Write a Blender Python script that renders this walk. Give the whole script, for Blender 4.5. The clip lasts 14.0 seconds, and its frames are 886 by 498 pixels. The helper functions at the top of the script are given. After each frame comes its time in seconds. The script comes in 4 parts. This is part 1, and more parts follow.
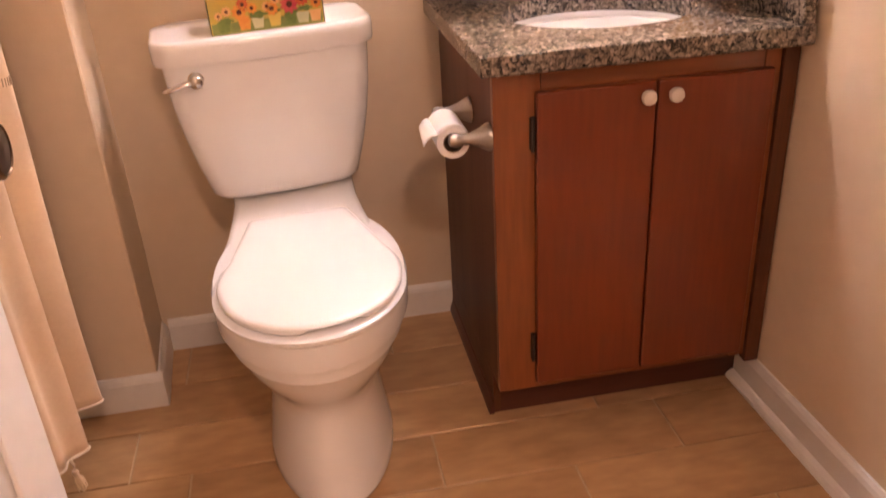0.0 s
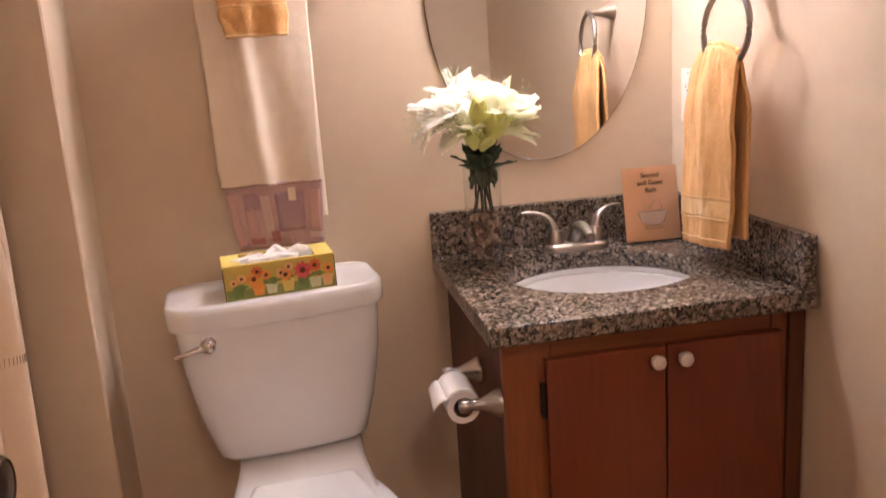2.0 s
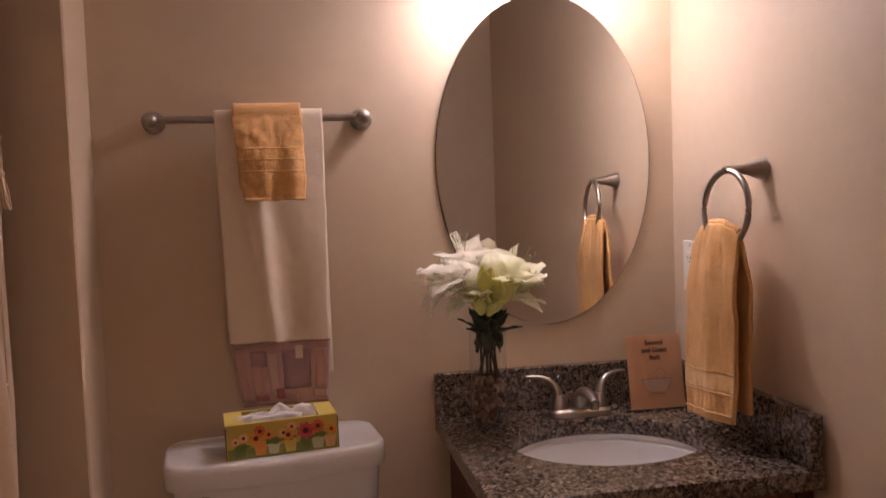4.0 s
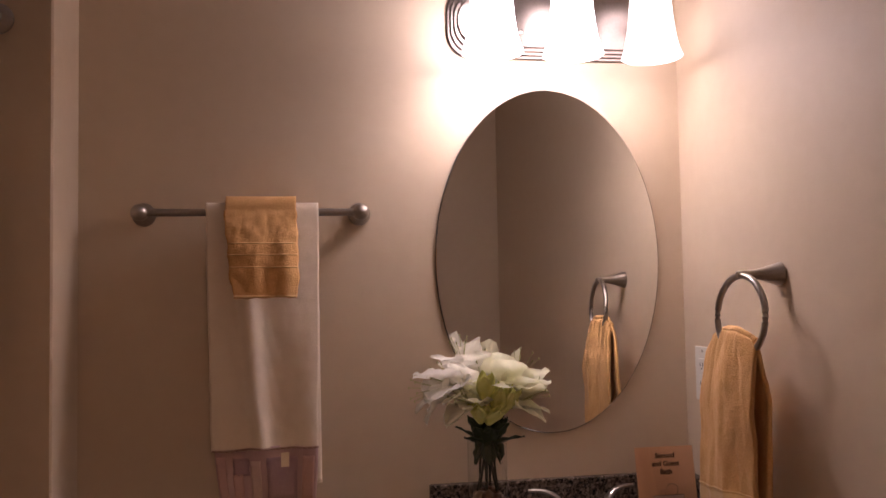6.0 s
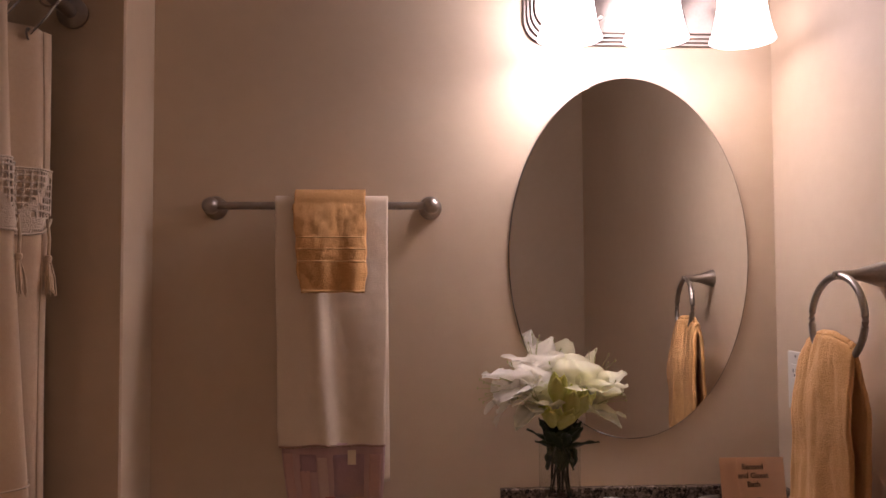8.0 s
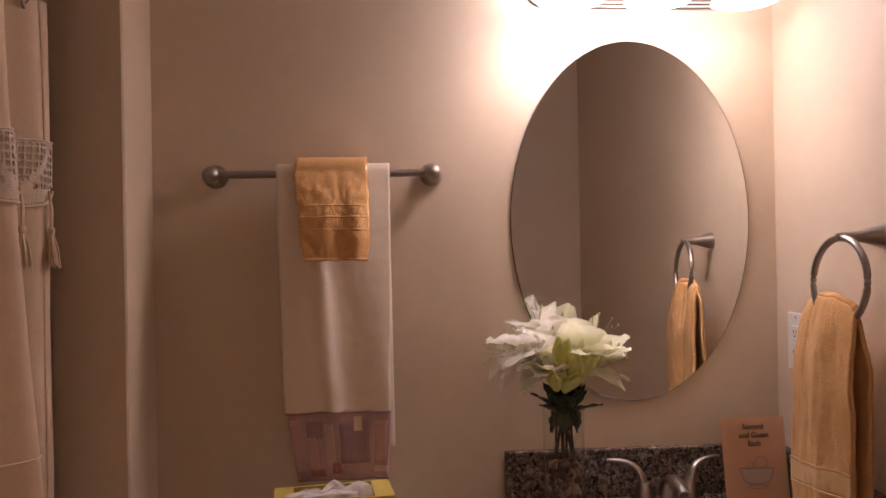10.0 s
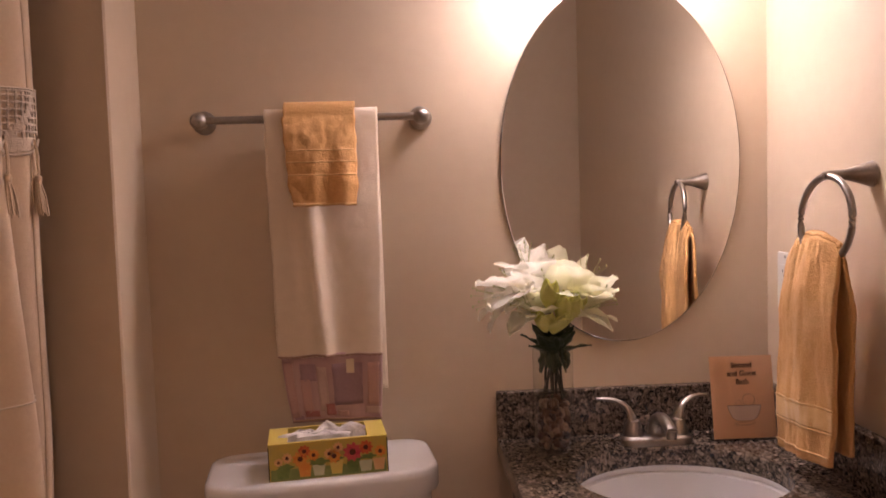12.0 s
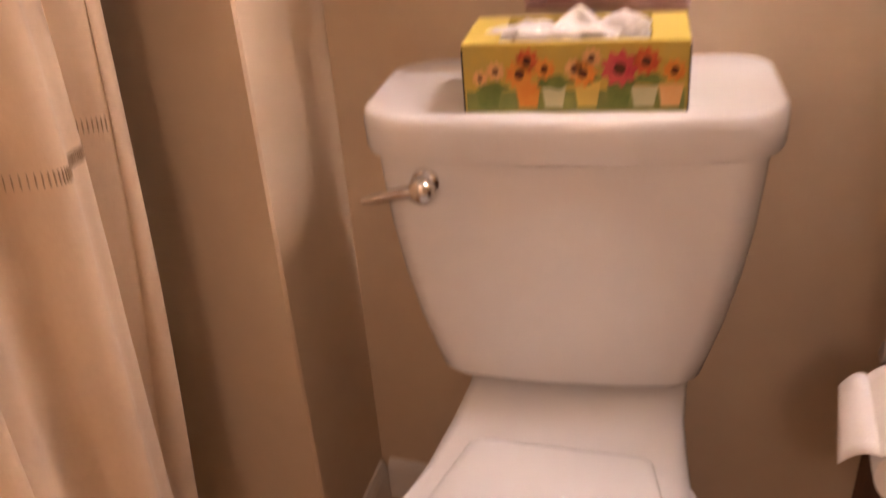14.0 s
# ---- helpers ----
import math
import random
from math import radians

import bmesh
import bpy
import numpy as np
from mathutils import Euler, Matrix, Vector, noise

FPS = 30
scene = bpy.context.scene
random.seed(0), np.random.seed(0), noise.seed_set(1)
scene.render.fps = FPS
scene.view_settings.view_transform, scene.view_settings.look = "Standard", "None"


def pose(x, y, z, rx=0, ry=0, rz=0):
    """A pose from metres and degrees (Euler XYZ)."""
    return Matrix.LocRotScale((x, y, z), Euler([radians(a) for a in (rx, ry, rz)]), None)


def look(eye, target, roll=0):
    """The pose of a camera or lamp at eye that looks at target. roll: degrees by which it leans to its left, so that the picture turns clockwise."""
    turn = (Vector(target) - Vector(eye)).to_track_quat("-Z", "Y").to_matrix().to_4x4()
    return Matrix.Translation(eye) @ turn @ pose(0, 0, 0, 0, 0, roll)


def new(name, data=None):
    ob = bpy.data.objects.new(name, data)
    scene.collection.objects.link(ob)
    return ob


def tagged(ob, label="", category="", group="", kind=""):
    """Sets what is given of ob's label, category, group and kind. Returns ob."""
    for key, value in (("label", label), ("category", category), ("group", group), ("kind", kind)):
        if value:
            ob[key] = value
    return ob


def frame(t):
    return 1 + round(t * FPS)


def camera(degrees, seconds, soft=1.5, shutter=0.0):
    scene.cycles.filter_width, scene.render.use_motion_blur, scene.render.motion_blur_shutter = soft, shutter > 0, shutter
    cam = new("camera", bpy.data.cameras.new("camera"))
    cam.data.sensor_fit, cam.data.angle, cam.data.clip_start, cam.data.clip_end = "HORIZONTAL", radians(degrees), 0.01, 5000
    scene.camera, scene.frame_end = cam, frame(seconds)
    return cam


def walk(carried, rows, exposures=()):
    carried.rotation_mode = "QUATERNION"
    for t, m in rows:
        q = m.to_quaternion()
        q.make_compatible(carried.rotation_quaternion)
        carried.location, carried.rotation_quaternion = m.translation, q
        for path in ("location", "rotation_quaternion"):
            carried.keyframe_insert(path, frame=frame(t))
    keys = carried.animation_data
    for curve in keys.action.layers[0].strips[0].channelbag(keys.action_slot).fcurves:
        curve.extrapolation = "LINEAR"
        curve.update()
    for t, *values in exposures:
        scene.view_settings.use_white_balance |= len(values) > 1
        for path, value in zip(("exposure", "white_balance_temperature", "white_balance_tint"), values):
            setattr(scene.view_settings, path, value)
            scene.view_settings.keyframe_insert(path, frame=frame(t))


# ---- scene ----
cam = camera(56.0, 14.0, shutter=0.5)

PATH = [
    (0, (-0.902, -1.929, 1.179), (-0.621, -0.169, 0.271), -3.4),
    (0.5, (-0.898, -1.92, 1.201), (-0.609, -0.108, 0.406), -3.5),
    (1, (-0.897, -1.91, 1.234), (-0.604, -0.051, 0.559), -3.9),
    (1.5, (-0.895, -1.902, 1.257), (-0.593, -0.003, 0.708), -4.0),
    (2, (-0.891, -1.892, 1.278), (-0.573, 0.032, 0.834), -3.9),
    (2.5, (-0.893, -1.889, 1.293), (-0.561, 0.052, 0.941), -3.5),
    (3, (-0.899, -1.892, 1.309), (-0.56, 0.059, 1.031), -3.1),
    (3.5, (-0.907, -1.899, 1.329), (-0.561, 0.061, 1.13), -2.7),
    (4, (-0.902, -1.907, 1.334), (-0.563, 0.061, 1.217), -2.0),
    (6.5, (-0.854, -1.798, 1.359), (-0.547, 0.176, 1.473), -0.3),
    (7, (-0.83, -1.778, 1.359), (-0.63, 0.209, 1.474), -0.3),
    (7.5, (-0.821, -1.772, 1.359), (-0.71, 0.222, 1.46), -0.1),
    (10, (-0.847, -1.771, 1.364), (-0.715, 0.225, 1.365), -1.0),
    (10.5, (-0.81, -1.776, 1.367), (-0.721, 0.222, 1.326), -1.6),
    (11, (-0.846, -1.777, 1.37), (-0.731, 0.218, 1.298), -1.5),
    (11.5, (-0.844, -1.777, 1.37), (-0.724, 0.217, 1.26), -1.5),
    (12, (-0.81, -1.779, 1.36), (-0.7, 0.214, 1.23), -1.7),
    (12.5, (-0.761, -1.703, 1.336), (-0.855, 0.282, 1.112), -2.4),
    (13, (-0.830, -1.476, 1.268), (-1.101, 0.490, 1.018), -4.0),
    (13.5, (-0.828, -1.233, 1.195), (-1.236, 0.646, 0.644), -4.2),
    (14, (-0.804, -1.03, 1.124), (-1.417, 0.618, 0.171), -4.2),
]
EXPOSURES = [(0, 1.72, 7300, 28), (0.5, 1.67, 6600, 23), (1.0, 1.55, 6400, 17), (1.5, 1.25, 6400, 17), (2.0, 1.0, 6450, 19), (2.5, 0.68, 6550, 20),
             (3.0, 0.43, 6580, 21), (3.5, 0.07, 6850, 26), (4.0, -0.43, 7050, 31), (6.5, -0.82, 7000, 31), (7.5, -0.82, 7000, 31), (10.0, -0.53, 7100, 31),
             (11.0, -0.21, 7150, 31), (12.0, -0.11, 7250, 32), (12.5, 0.23, 7500, 29), (13.0, 0.78, 7550, 25), (13.5, 0.79, 7900, 27), (14.0, 0.99, 7650, 27)]
walk(cam, [(t, look(eye, target, roll)) for t, eye, target, roll in PATH], EXPOSURES)

# ---- world and lights ----
world = bpy.data.worlds.new("world")
scene.world = world
world.use_nodes = True
world.node_tree.nodes["Background"].inputs[0].default_value = (0.9, 0.75, 0.6, 1)
world.node_tree.nodes["Background"].inputs[1].default_value = 0.03


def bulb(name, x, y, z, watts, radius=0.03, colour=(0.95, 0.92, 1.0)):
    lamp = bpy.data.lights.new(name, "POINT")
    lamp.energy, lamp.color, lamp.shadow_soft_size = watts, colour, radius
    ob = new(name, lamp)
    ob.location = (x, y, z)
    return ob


for bx, watts in ((-0.475, 1.9), (-0.298, 1.6), (-0.12, 0.30)):
    bulb("vanity_bulb", bx, -0.13, 1.890, watts)

# added fill from an unseen hall lamp, for light from the doorway side
bulb("hall_fill_bulb", -0.66, -2.70, 2.30, 10.0, 0.14, (1.0, 0.68, 0.46))

# ---- materials ----


def mat(name, base, rough=0.5, second=None, scale=6.0, grain=60.0, amount=0.35, bump=0.0, bump_scale=300.0, metal=0.0, stretch=(1, 1, 1),
        spread=0.0, coat=0.0, sheen=0.0, subsurface=0.0):
    """Two noises at two scales mix base into second; a third gives relief; spread varies piece by piece."""
    m = bpy.data.materials.new(name)
    m.use_nodes = True
    nt = m.node_tree
    b = nt.nodes["Principled BSDF"]
    second = second or tuple(c * 0.82 for c in base)
    tc = nt.nodes.new("ShaderNodeTexCoord")
    mp = nt.nodes.new("ShaderNodeMapping")
    mp.inputs["Scale"].default_value = stretch
    nt.links.new(tc.outputs["Object"], mp.inputs["Vector"])
    n1, n2 = nt.nodes.new("ShaderNodeTexNoise"), nt.nodes.new("ShaderNodeTexNoise")
    for n, s in ((n1, scale), (n2, grain)):
        n.inputs["Scale"].default_value = s
        n.inputs["Detail"].default_value = 4
        nt.links.new(mp.outputs["Vector"], n.inputs["Vector"])
    add = nt.nodes.new("ShaderNodeMath")
    add.operation = "ADD"
    nt.links.new(n1.outputs["Fac"], add.inputs[0])
    nt.links.new(n2.outputs["Fac"], add.inputs[1])
    ramp = nt.nodes.new("ShaderNodeMapRange")
    ramp.inputs["From Min"].default_value, ramp.inputs["From Max"].default_value = 0.72, 1.28
    ramp.inputs["To Min"].default_value, ramp.inputs["To Max"].default_value = 0.0, amount
    nt.links.new(add.outputs[0], ramp.inputs["Value"])
    mix = nt.nodes.new("ShaderNodeMix")
    mix.data_type = "RGBA"
    mix.inputs["A"].default_value, mix.inputs["B"].default_value = (*base, 1), (*second, 1)
    nt.links.new(ramp.outputs["Result"], mix.inputs["Factor"])
    colour = mix.outputs["Result"]
    if spread:
        info = nt.nodes.new("ShaderNodeObjectInfo")
        r2 = nt.nodes.new("ShaderNodeMapRange")
        r2.inputs["To Min"].default_value, r2.inputs["To Max"].default_value = 1 - spread, 1 + spread
        nt.links.new(info.outputs["Random"], r2.inputs["Value"])
        hsv = nt.nodes.new("ShaderNodeHueSaturation")
        nt.links.new(r2.outputs["Result"], hsv.inputs["Value"])
        nt.links.new(colour, hsv.inputs["Color"])
        colour = hsv.outputs["Color"]
        off = nt.nodes.new("ShaderNodeVectorMath")
        off.operation = "MULTIPLY_ADD"
        off.inputs[1].default_value = (7.0, 3.0, 5.0)
        nt.links.new(info.outputs["Random"], off.inputs[0])
        nt.links.new(tc.outputs["Object"], off.inputs[2])
        nt.links.new(off.outputs[0], mp.inputs["Vector"])
    nt.links.new(colour, b.inputs["Base Color"])
    b.inputs["Metallic"].default_value = metal
    b.inputs["Coat Weight"].default_value = coat
    b.inputs["Coat Roughness"].default_value = 0.12
    b.inputs["Sheen Weight"].default_value = sheen
    b.inputs["Subsurface Weight"].default_value = subsurface
    b.inputs["Subsurface Radius"].default_value = (0.01, 0.008, 0.005)
    rr = nt.nodes.new("ShaderNodeMapRange")
    rr.inputs["To Min"].default_value, rr.inputs["To Max"].default_value = rough * 0.85, min(1, rough * 1.15)
    nt.links.new(n1.outputs["Fac"], rr.inputs["Value"])
    nt.links.new(rr.outputs["Result"], b.inputs["Roughness"])
    if bump:
        n3 = nt.nodes.new("ShaderNodeTexNoise")
        n3.inputs["Scale"].default_value, n3.inputs["Detail"].default_value = bump_scale, 3
        nt.links.new(mp.outputs["Vector"], n3.inputs["Vector"])
        bp = nt.nodes.new("ShaderNodeBump")
        bp.inputs["Strength"].default_value, bp.inputs["Distance"].default_value = bump, 0.002
        nt.links.new(n3.outputs["Fac"], bp.inputs["Height"])
        nt.links.new(bp.outputs["Normal"], b.inputs["Normal"])
    return m


def granite_mat():
    m = bpy.data.materials.new("speckled granite")
    m.use_nodes = True
    nt = m.node_tree
    b = nt.nodes["Principled BSDF"]
    tc = nt.nodes.new("ShaderNodeTexCoord")
    warp = nt.nodes.new("ShaderNodeTexNoise")
    warp.inputs["Scale"].default_value = 60
    mixv = nt.nodes.new("ShaderNodeVectorMath")
    mixv.operation = "MULTIPLY_ADD"
    mixv.inputs[1].default_value = (0.009, 0.009, 0.009)
    nt.links.new(tc.outputs["Object"], warp.inputs["Vector"])
    nt.links.new(warp.outputs["Color"], mixv.inputs[0])
    nt.links.new(tc.outputs["Object"], mixv.inputs[2])
    v1, v2 = nt.nodes.new("ShaderNodeTexVoronoi"), nt.nodes.new("ShaderNodeTexVoronoi")
    v1.inputs["Scale"].default_value, v2.inputs["Scale"].default_value = 150, 300
    for v in (v1, v2):
        nt.links.new(mixv.outputs[0], v.inputs["Vector"])
    r1, r2 = nt.nodes.new("ShaderNodeValToRGB"), nt.nodes.new("ShaderNodeValToRGB")
    stops = ((0.0, (0.010, 0.0095, 0.0085)), (0.32, (0.065, 0.051, 0.038)), (0.48, (0.16, 0.127, 0.095)), (0.64, (0.28, 0.22, 0.17)), (0.84, (0.44, 0.35, 0.285)), (0.95, (0.04, 0.036, 0.032)))
    for r, shift in ((r1, 0.0), (r2, 0.03)):
        r.color_ramp.interpolation = "CONSTANT"
        while len(r.color_ramp.elements) < len(stops):
            r.color_ramp.elements.new(0.5)
        for e, (p, c) in zip(r.color_ramp.elements, stops):
            e.position, e.color = min(1, p + shift), (*c, 1)
    nt.links.new(v1.outputs["Color"], r1.inputs["Fac"])
    nt.links.new(v2.outputs["Color"], r2.inputs["Fac"])
    mix = nt.nodes.new("ShaderNodeMix")
    mix.data_type = "RGBA"
    mix.inputs["Factor"].default_value = 0.45
    nt.links.new(r1.outputs["Color"], mix.inputs["A"])
    nt.links.new(r2.outputs["Color"], mix.inputs["B"])
    nt.links.new(mix.outputs["Result"], b.inputs["Base Color"])
    b.inputs["Roughness"].default_value = 0.14
    return m


def wood_mat(name, dark, light, scale=14.0, rough=0.38, axis=2, coat=0.2):
    m = mat(name, dark, rough, light, scale, 90.0, 0.75, 0.08, 160.0, coat=coat, stretch=tuple(0.09 if i == axis else 1.0 for i in range(3)))
    return m


def glow_mat(name, colour, strength):
    m = bpy.data.materials.new(name)
    m.use_nodes = True
    b = m.node_tree.nodes["Principled BSDF"]
    b.inputs["Base Color"].default_value = (0.9, 0.88, 0.84, 1)
    b.inputs["Emission Color"].default_value = (*colour, 1)
    b.inputs["Emission Strength"].default_value = strength
    b.inputs["Roughness"].default_value = 0.3
    return m


def clear_glass(name, tint=(0.965, 0.975, 0.97)):
    m = bpy.data.materials.new(name)
    m.use_nodes = True
    nt = m.node_tree
    out = nt.nodes["Material Output"]
    nt.nodes.remove(nt.nodes["Principled BSDF"])
    tr, gl, mx, lw, pw, ml = (nt.nodes.new(k) for k in ("ShaderNodeBsdfTransparent", "ShaderNodeBsdfGlossy", "ShaderNodeMixShader", "ShaderNodeLayerWeight", "ShaderNodeMath", "ShaderNodeMath"))
    tr.inputs["Color"].default_value = (*tint, 1)
    gl.inputs["Roughness"].default_value = 0.03
    pw.operation, ml.operation = "POWER", "MULTIPLY_ADD"
    pw.inputs[1].default_value = 3.5
    ml.inputs[1].default_value, ml.inputs[2].default_value = 0.8, 0.05
    nt.links.new(lw.outputs["Facing"], pw.inputs[0])
    nt.links.new(pw.outputs[0], ml.inputs[0])
    nt.links.new(ml.outputs[0], mx.inputs[0])
    nt.links.new(tr.outputs[0], mx.inputs[1])
    nt.links.new(gl.outputs[0], mx.inputs[2])
    nt.links.new(mx.outputs[0], out.inputs["Surface"])
    return m


def thin_cloth(m, colour, share):
    """Lets a share of the light through a thin cloth."""
    nt = m.node_tree
    b, out = nt.nodes["Principled BSDF"], nt.nodes["Material Output"]
    tl, mx = nt.nodes.new("ShaderNodeBsdfTranslucent"), nt.nodes.new("ShaderNodeMixShader")
    tl.inputs["Color"].default_value = (*colour, 1)
    mx.inputs[0].default_value = share
    nt.links.new(b.outputs[0], mx.inputs[1])
    nt.links.new(tl.outputs[0], mx.inputs[2])
    nt.links.new(mx.outputs[0], out.inputs["Surface"])
    return m


def petal_mat(name, base, second):
    return thin_cloth(mat(name, base, 0.7, second, 12.0, 90.0, 0.6, 0.2, 300.0), base, 0.55)


def stripes_towel():
    """Faded woven pattern of blurred pink, lilac and cream blocks."""
    m = mat("printed towel band", (0.52, 0.33, 0.335), 0.95, (0.62, 0.42, 0.41), 14.0, 45.0, 1.0, 0.5, 500, sheen=0.3, stretch=(1.2, 1, 0.35))
    return m


WALL = mat("beige wall paint", (0.68, 0.545, 0.395), 0.55, (0.64, 0.505, 0.355), 1.4, 30.0, 0.6, 0.10, 260.0)
CEIL = mat("white ceiling paint", (0.78, 0.76, 0.72), 0.9, None, 2.0, 60.0, 0.2, 0.3, 150.0)
TRIM = mat("white trim paint", (0.76, 0.73, 0.68), 0.32, (0.68, 0.63, 0.57), 3.0, 50.0, 0.4, 0.05, 120.0)
DOORP = mat("white door paint", (0.80, 0.79, 0.77), 0.4, None, 2.0, 40.0, 0.2, 0.06, 120.0)
TILE = mat("wood-look floor tile", (0.56, 0.335, 0.165), 0.34, (0.37, 0.21, 0.095), 6.0, 26.0, 0.95, 0.12, 90.0, stretch=(0.5, 1.3, 1.0), spread=0.10)
GROUT = mat("sandy grout", (0.56, 0.41, 0.26), 0.9, (0.44, 0.31, 0.19), 9.0, 90.0, 0.7, 0.3, 400.0)
PORC = mat("white vitreous china", (0.79, 0.785, 0.78), 0.07, (0.77, 0.765, 0.755), 2.0, 12.0, 0.3, coat=0.3)
SEATM = mat("white seat enamel", (0.77, 0.77, 0.77), 0.24, (0.75, 0.75, 0.745), 3.0, 30.0, 0.3)
KNOB = mat("pale satin knob", (0.66, 0.58, 0.51), 0.28, (0.60, 0.52, 0.45), 20.0, 120.0, 0.5)
NICKEL = mat("brushed nickel", (0.41, 0.375, 0.335), 0.34, (0.32, 0.29, 0.26), 20.0, 200.0, 0.6, 0.05, 500.0, metal=1.0)
NICKEL_DARK = mat("darker brushed nickel", (0.34, 0.29, 0.255), 0.3, (0.26, 0.22, 0.19), 20.0, 200.0, 0.6, 0.05, 500.0, metal=1.0)
CHROME = mat("polished chrome", (0.66, 0.62, 0.58), 0.10, (0.58, 0.54, 0.50), 10.0, 60.0, 0.4, metal=1.0)
BRONZE = mat("oil-rubbed bronze", (0.055, 0.034, 0.02), 0.35, (0.16, 0.09, 0.045), 9.0, 70.0, 0.6, metal=0.8)
IRON = mat("dark hinge metal", (0.03, 0.022, 0.018), 0.45, (0.07, 0.045, 0.03), 30.0, 200.0, 0.7, metal=0.7)
GRANITE = granite_mat()
WOOD_FRAME = wood_mat("amber-stained oak frame", (0.25, 0.073, 0.019), (0.145, 0.039, 0.010))
WOOD_RAIL = wood_mat("amber-stained oak rail", (0.25, 0.073, 0.019), (0.145, 0.039, 0.010), axis=0)
WOOD_DOOR = wood_mat("red-brown stained door", (0.180, 0.0335, 0.0072), (0.118, 0.0215, 0.005), 8.0, 0.36)
# brown stain, taken darker still to hold the shade on the cabinet side
WOOD_SIDE = wood_mat("stained cabinet side darkened for shade", (0.125, 0.037, 0.0105), (0.066, 0.019, 0.0055), 9.0, 0.55, coat=0.0)
WOOD_KICK = wood_mat("dark stained toe board", (0.10, 0.024, 0.010), (0.055, 0.014, 0.006), 9.0, 0.5, 0)
CREAM = mat("cream terry cloth", (0.87, 0.75, 0.60), 0.95, (0.82, 0.69, 0.53), 18.0, 300.0, 0.5, 0.55, 650.0, sheen=0.3)
GOLD = mat("golden terry cloth", (0.81, 0.465, 0.185), 0.95, (0.69, 0.365, 0.125), 22.0, 260.0, 0.9, 1.0, 420.0, sheen=0.08)
GOLD_FLAT = mat("golden flat weave", (0.82, 0.53, 0.225), 0.85, (0.74, 0.45, 0.19), 30.0, 300.0, 0.6, 0.3, 900.0, sheen=0.2)
PRINT = stripes_towel()
LACE = mat("rust hem stitching", (0.36, 0.22, 0.17), 0.9, (0.50, 0.34, 0.27), 80.0, 300.0, 0.9, 0.6, 600.0)
COTTON = mat("natural cotton canvas", (0.81, 0.63, 0.45), 0.9, (0.73, 0.54, 0.36), 5.0, 160.0, 0.6, 0.35, 700.0, sheen=0.2)
thin_cloth(COTTON, (0.82, 0.66, 0.48), 0.1)
CROCHET = mat("ecru crochet cotton", (0.82, 0.70, 0.57), 0.95, (0.72, 0.58, 0.44), 30.0, 260.0, 0.7, 0.9, 500.0, sheen=0.3)
TASSEL = mat("tan tassel yarn", (0.77, 0.61, 0.43), 0.95, (0.66, 0.49, 0.32), 40.0, 300.0, 0.8, 0.6, 500.0, sheen=0.3)
SLIT = mat("openwork gaps in shade brown", (0.38, 0.26, 0.165), 0.9, None, 30.0, 200.0, 0.5)
PAPER = mat("white tissue paper", (0.86, 0.83, 0.80), 0.95, (0.80, 0.76, 0.72), 30.0, 200.0, 0.5, 0.4, 500.0, subsurface=0.1)
CARDB = mat("brown card tube", (0.22, 0.15, 0.10), 0.9, None, 30.0, 200.0, 0.5)
BOXY = mat("printed yellow card", (0.78, 0.60, 0.12), 0.4, (0.72, 0.56, 0.16), 9.0, 40.0, 0.7)
BOXFRONT = mat("printed yellow-orange card", (0.68, 0.48, 0.08), 0.4, (0.56, 0.45, 0.12), 14.0, 50.0, 1.0)
BOXG = mat("printed green card", (0.17, 0.24, 0.07), 0.4, (0.30, 0.34, 0.10), 24.0, 70.0, 1.0)
BOXEDGE = mat("printed dark edge", (0.03, 0.03, 0.025), 0.4)
INK_RED = mat("printed red petals", (0.62, 0.09, 0.045), 0.4, (0.74, 0.20, 0.06), 60.0, 160.0, 0.9)
INK_ORANGE = mat("printed orange petals", (0.80, 0.27, 0.05), 0.4, (0.84, 0.42, 0.09), 60.0, 160.0, 0.9)
INK_PINK = mat("printed crimson petals", (0.60, 0.045, 0.085), 0.4, (0.72, 0.16, 0.13), 60.0, 160.0, 0.9)
INK_PEACH = mat("printed peach petals", (0.84, 0.48, 0.20), 0.4, (0.84, 0.56, 0.26), 60.0, 160.0, 0.9)
INK_DARK = mat("printed dark centre", (0.12, 0.03, 0.015), 0.4)
INK_POT = mat("printed pale pot", (0.68, 0.66, 0.42), 0.4, (0.58, 0.62, 0.40), 40.0, 120.0, 0.9)
INK_GREEN = mat("printed leaf green", (0.13, 0.20, 0.05), 0.4, (0.20, 0.28, 0.07), 60.0, 160.0, 0.9)
SIGNP = mat("salmon orange paper", (0.92, 0.54, 0.33), 0.3, (0.88, 0.50, 0.30), 6.0, 60.0, 0.5, coat=0.3)
INKTEXT = mat("brown print ink", (0.05, 0.013, 0.007), 0.5)
INKLINE = mat("grey line ink", (0.25, 0.15, 0.12), 0.5)
TUBW = mat("pale printed tub", (0.82, 0.62, 0.52), 0.4)
PETAL = petal_mat("ivory silk petal", (0.97, 0.95, 0.88), (0.96, 0.94, 0.82))
PETAL_Y = petal_mat("pale yellow silk petal", (0.94, 0.935, 0.74), (0.96, 0.95, 0.85))
PETAL_G = mat("yellow-green silk bud", (0.62, 0.64, 0.16), 0.7, (0.74, 0.74, 0.32), 20.0, 90.0, 0.7)
LEAF = mat("dark green silk leaf", (0.030, 0.052, 0.022), 0.5, (0.05, 0.075, 0.03), 20.0, 90.0, 0.8)
STEM = mat("dark stem", (0.03, 0.032, 0.018), 0.6, (0.05, 0.05, 0.025), 30.0, 90.0, 0.8)
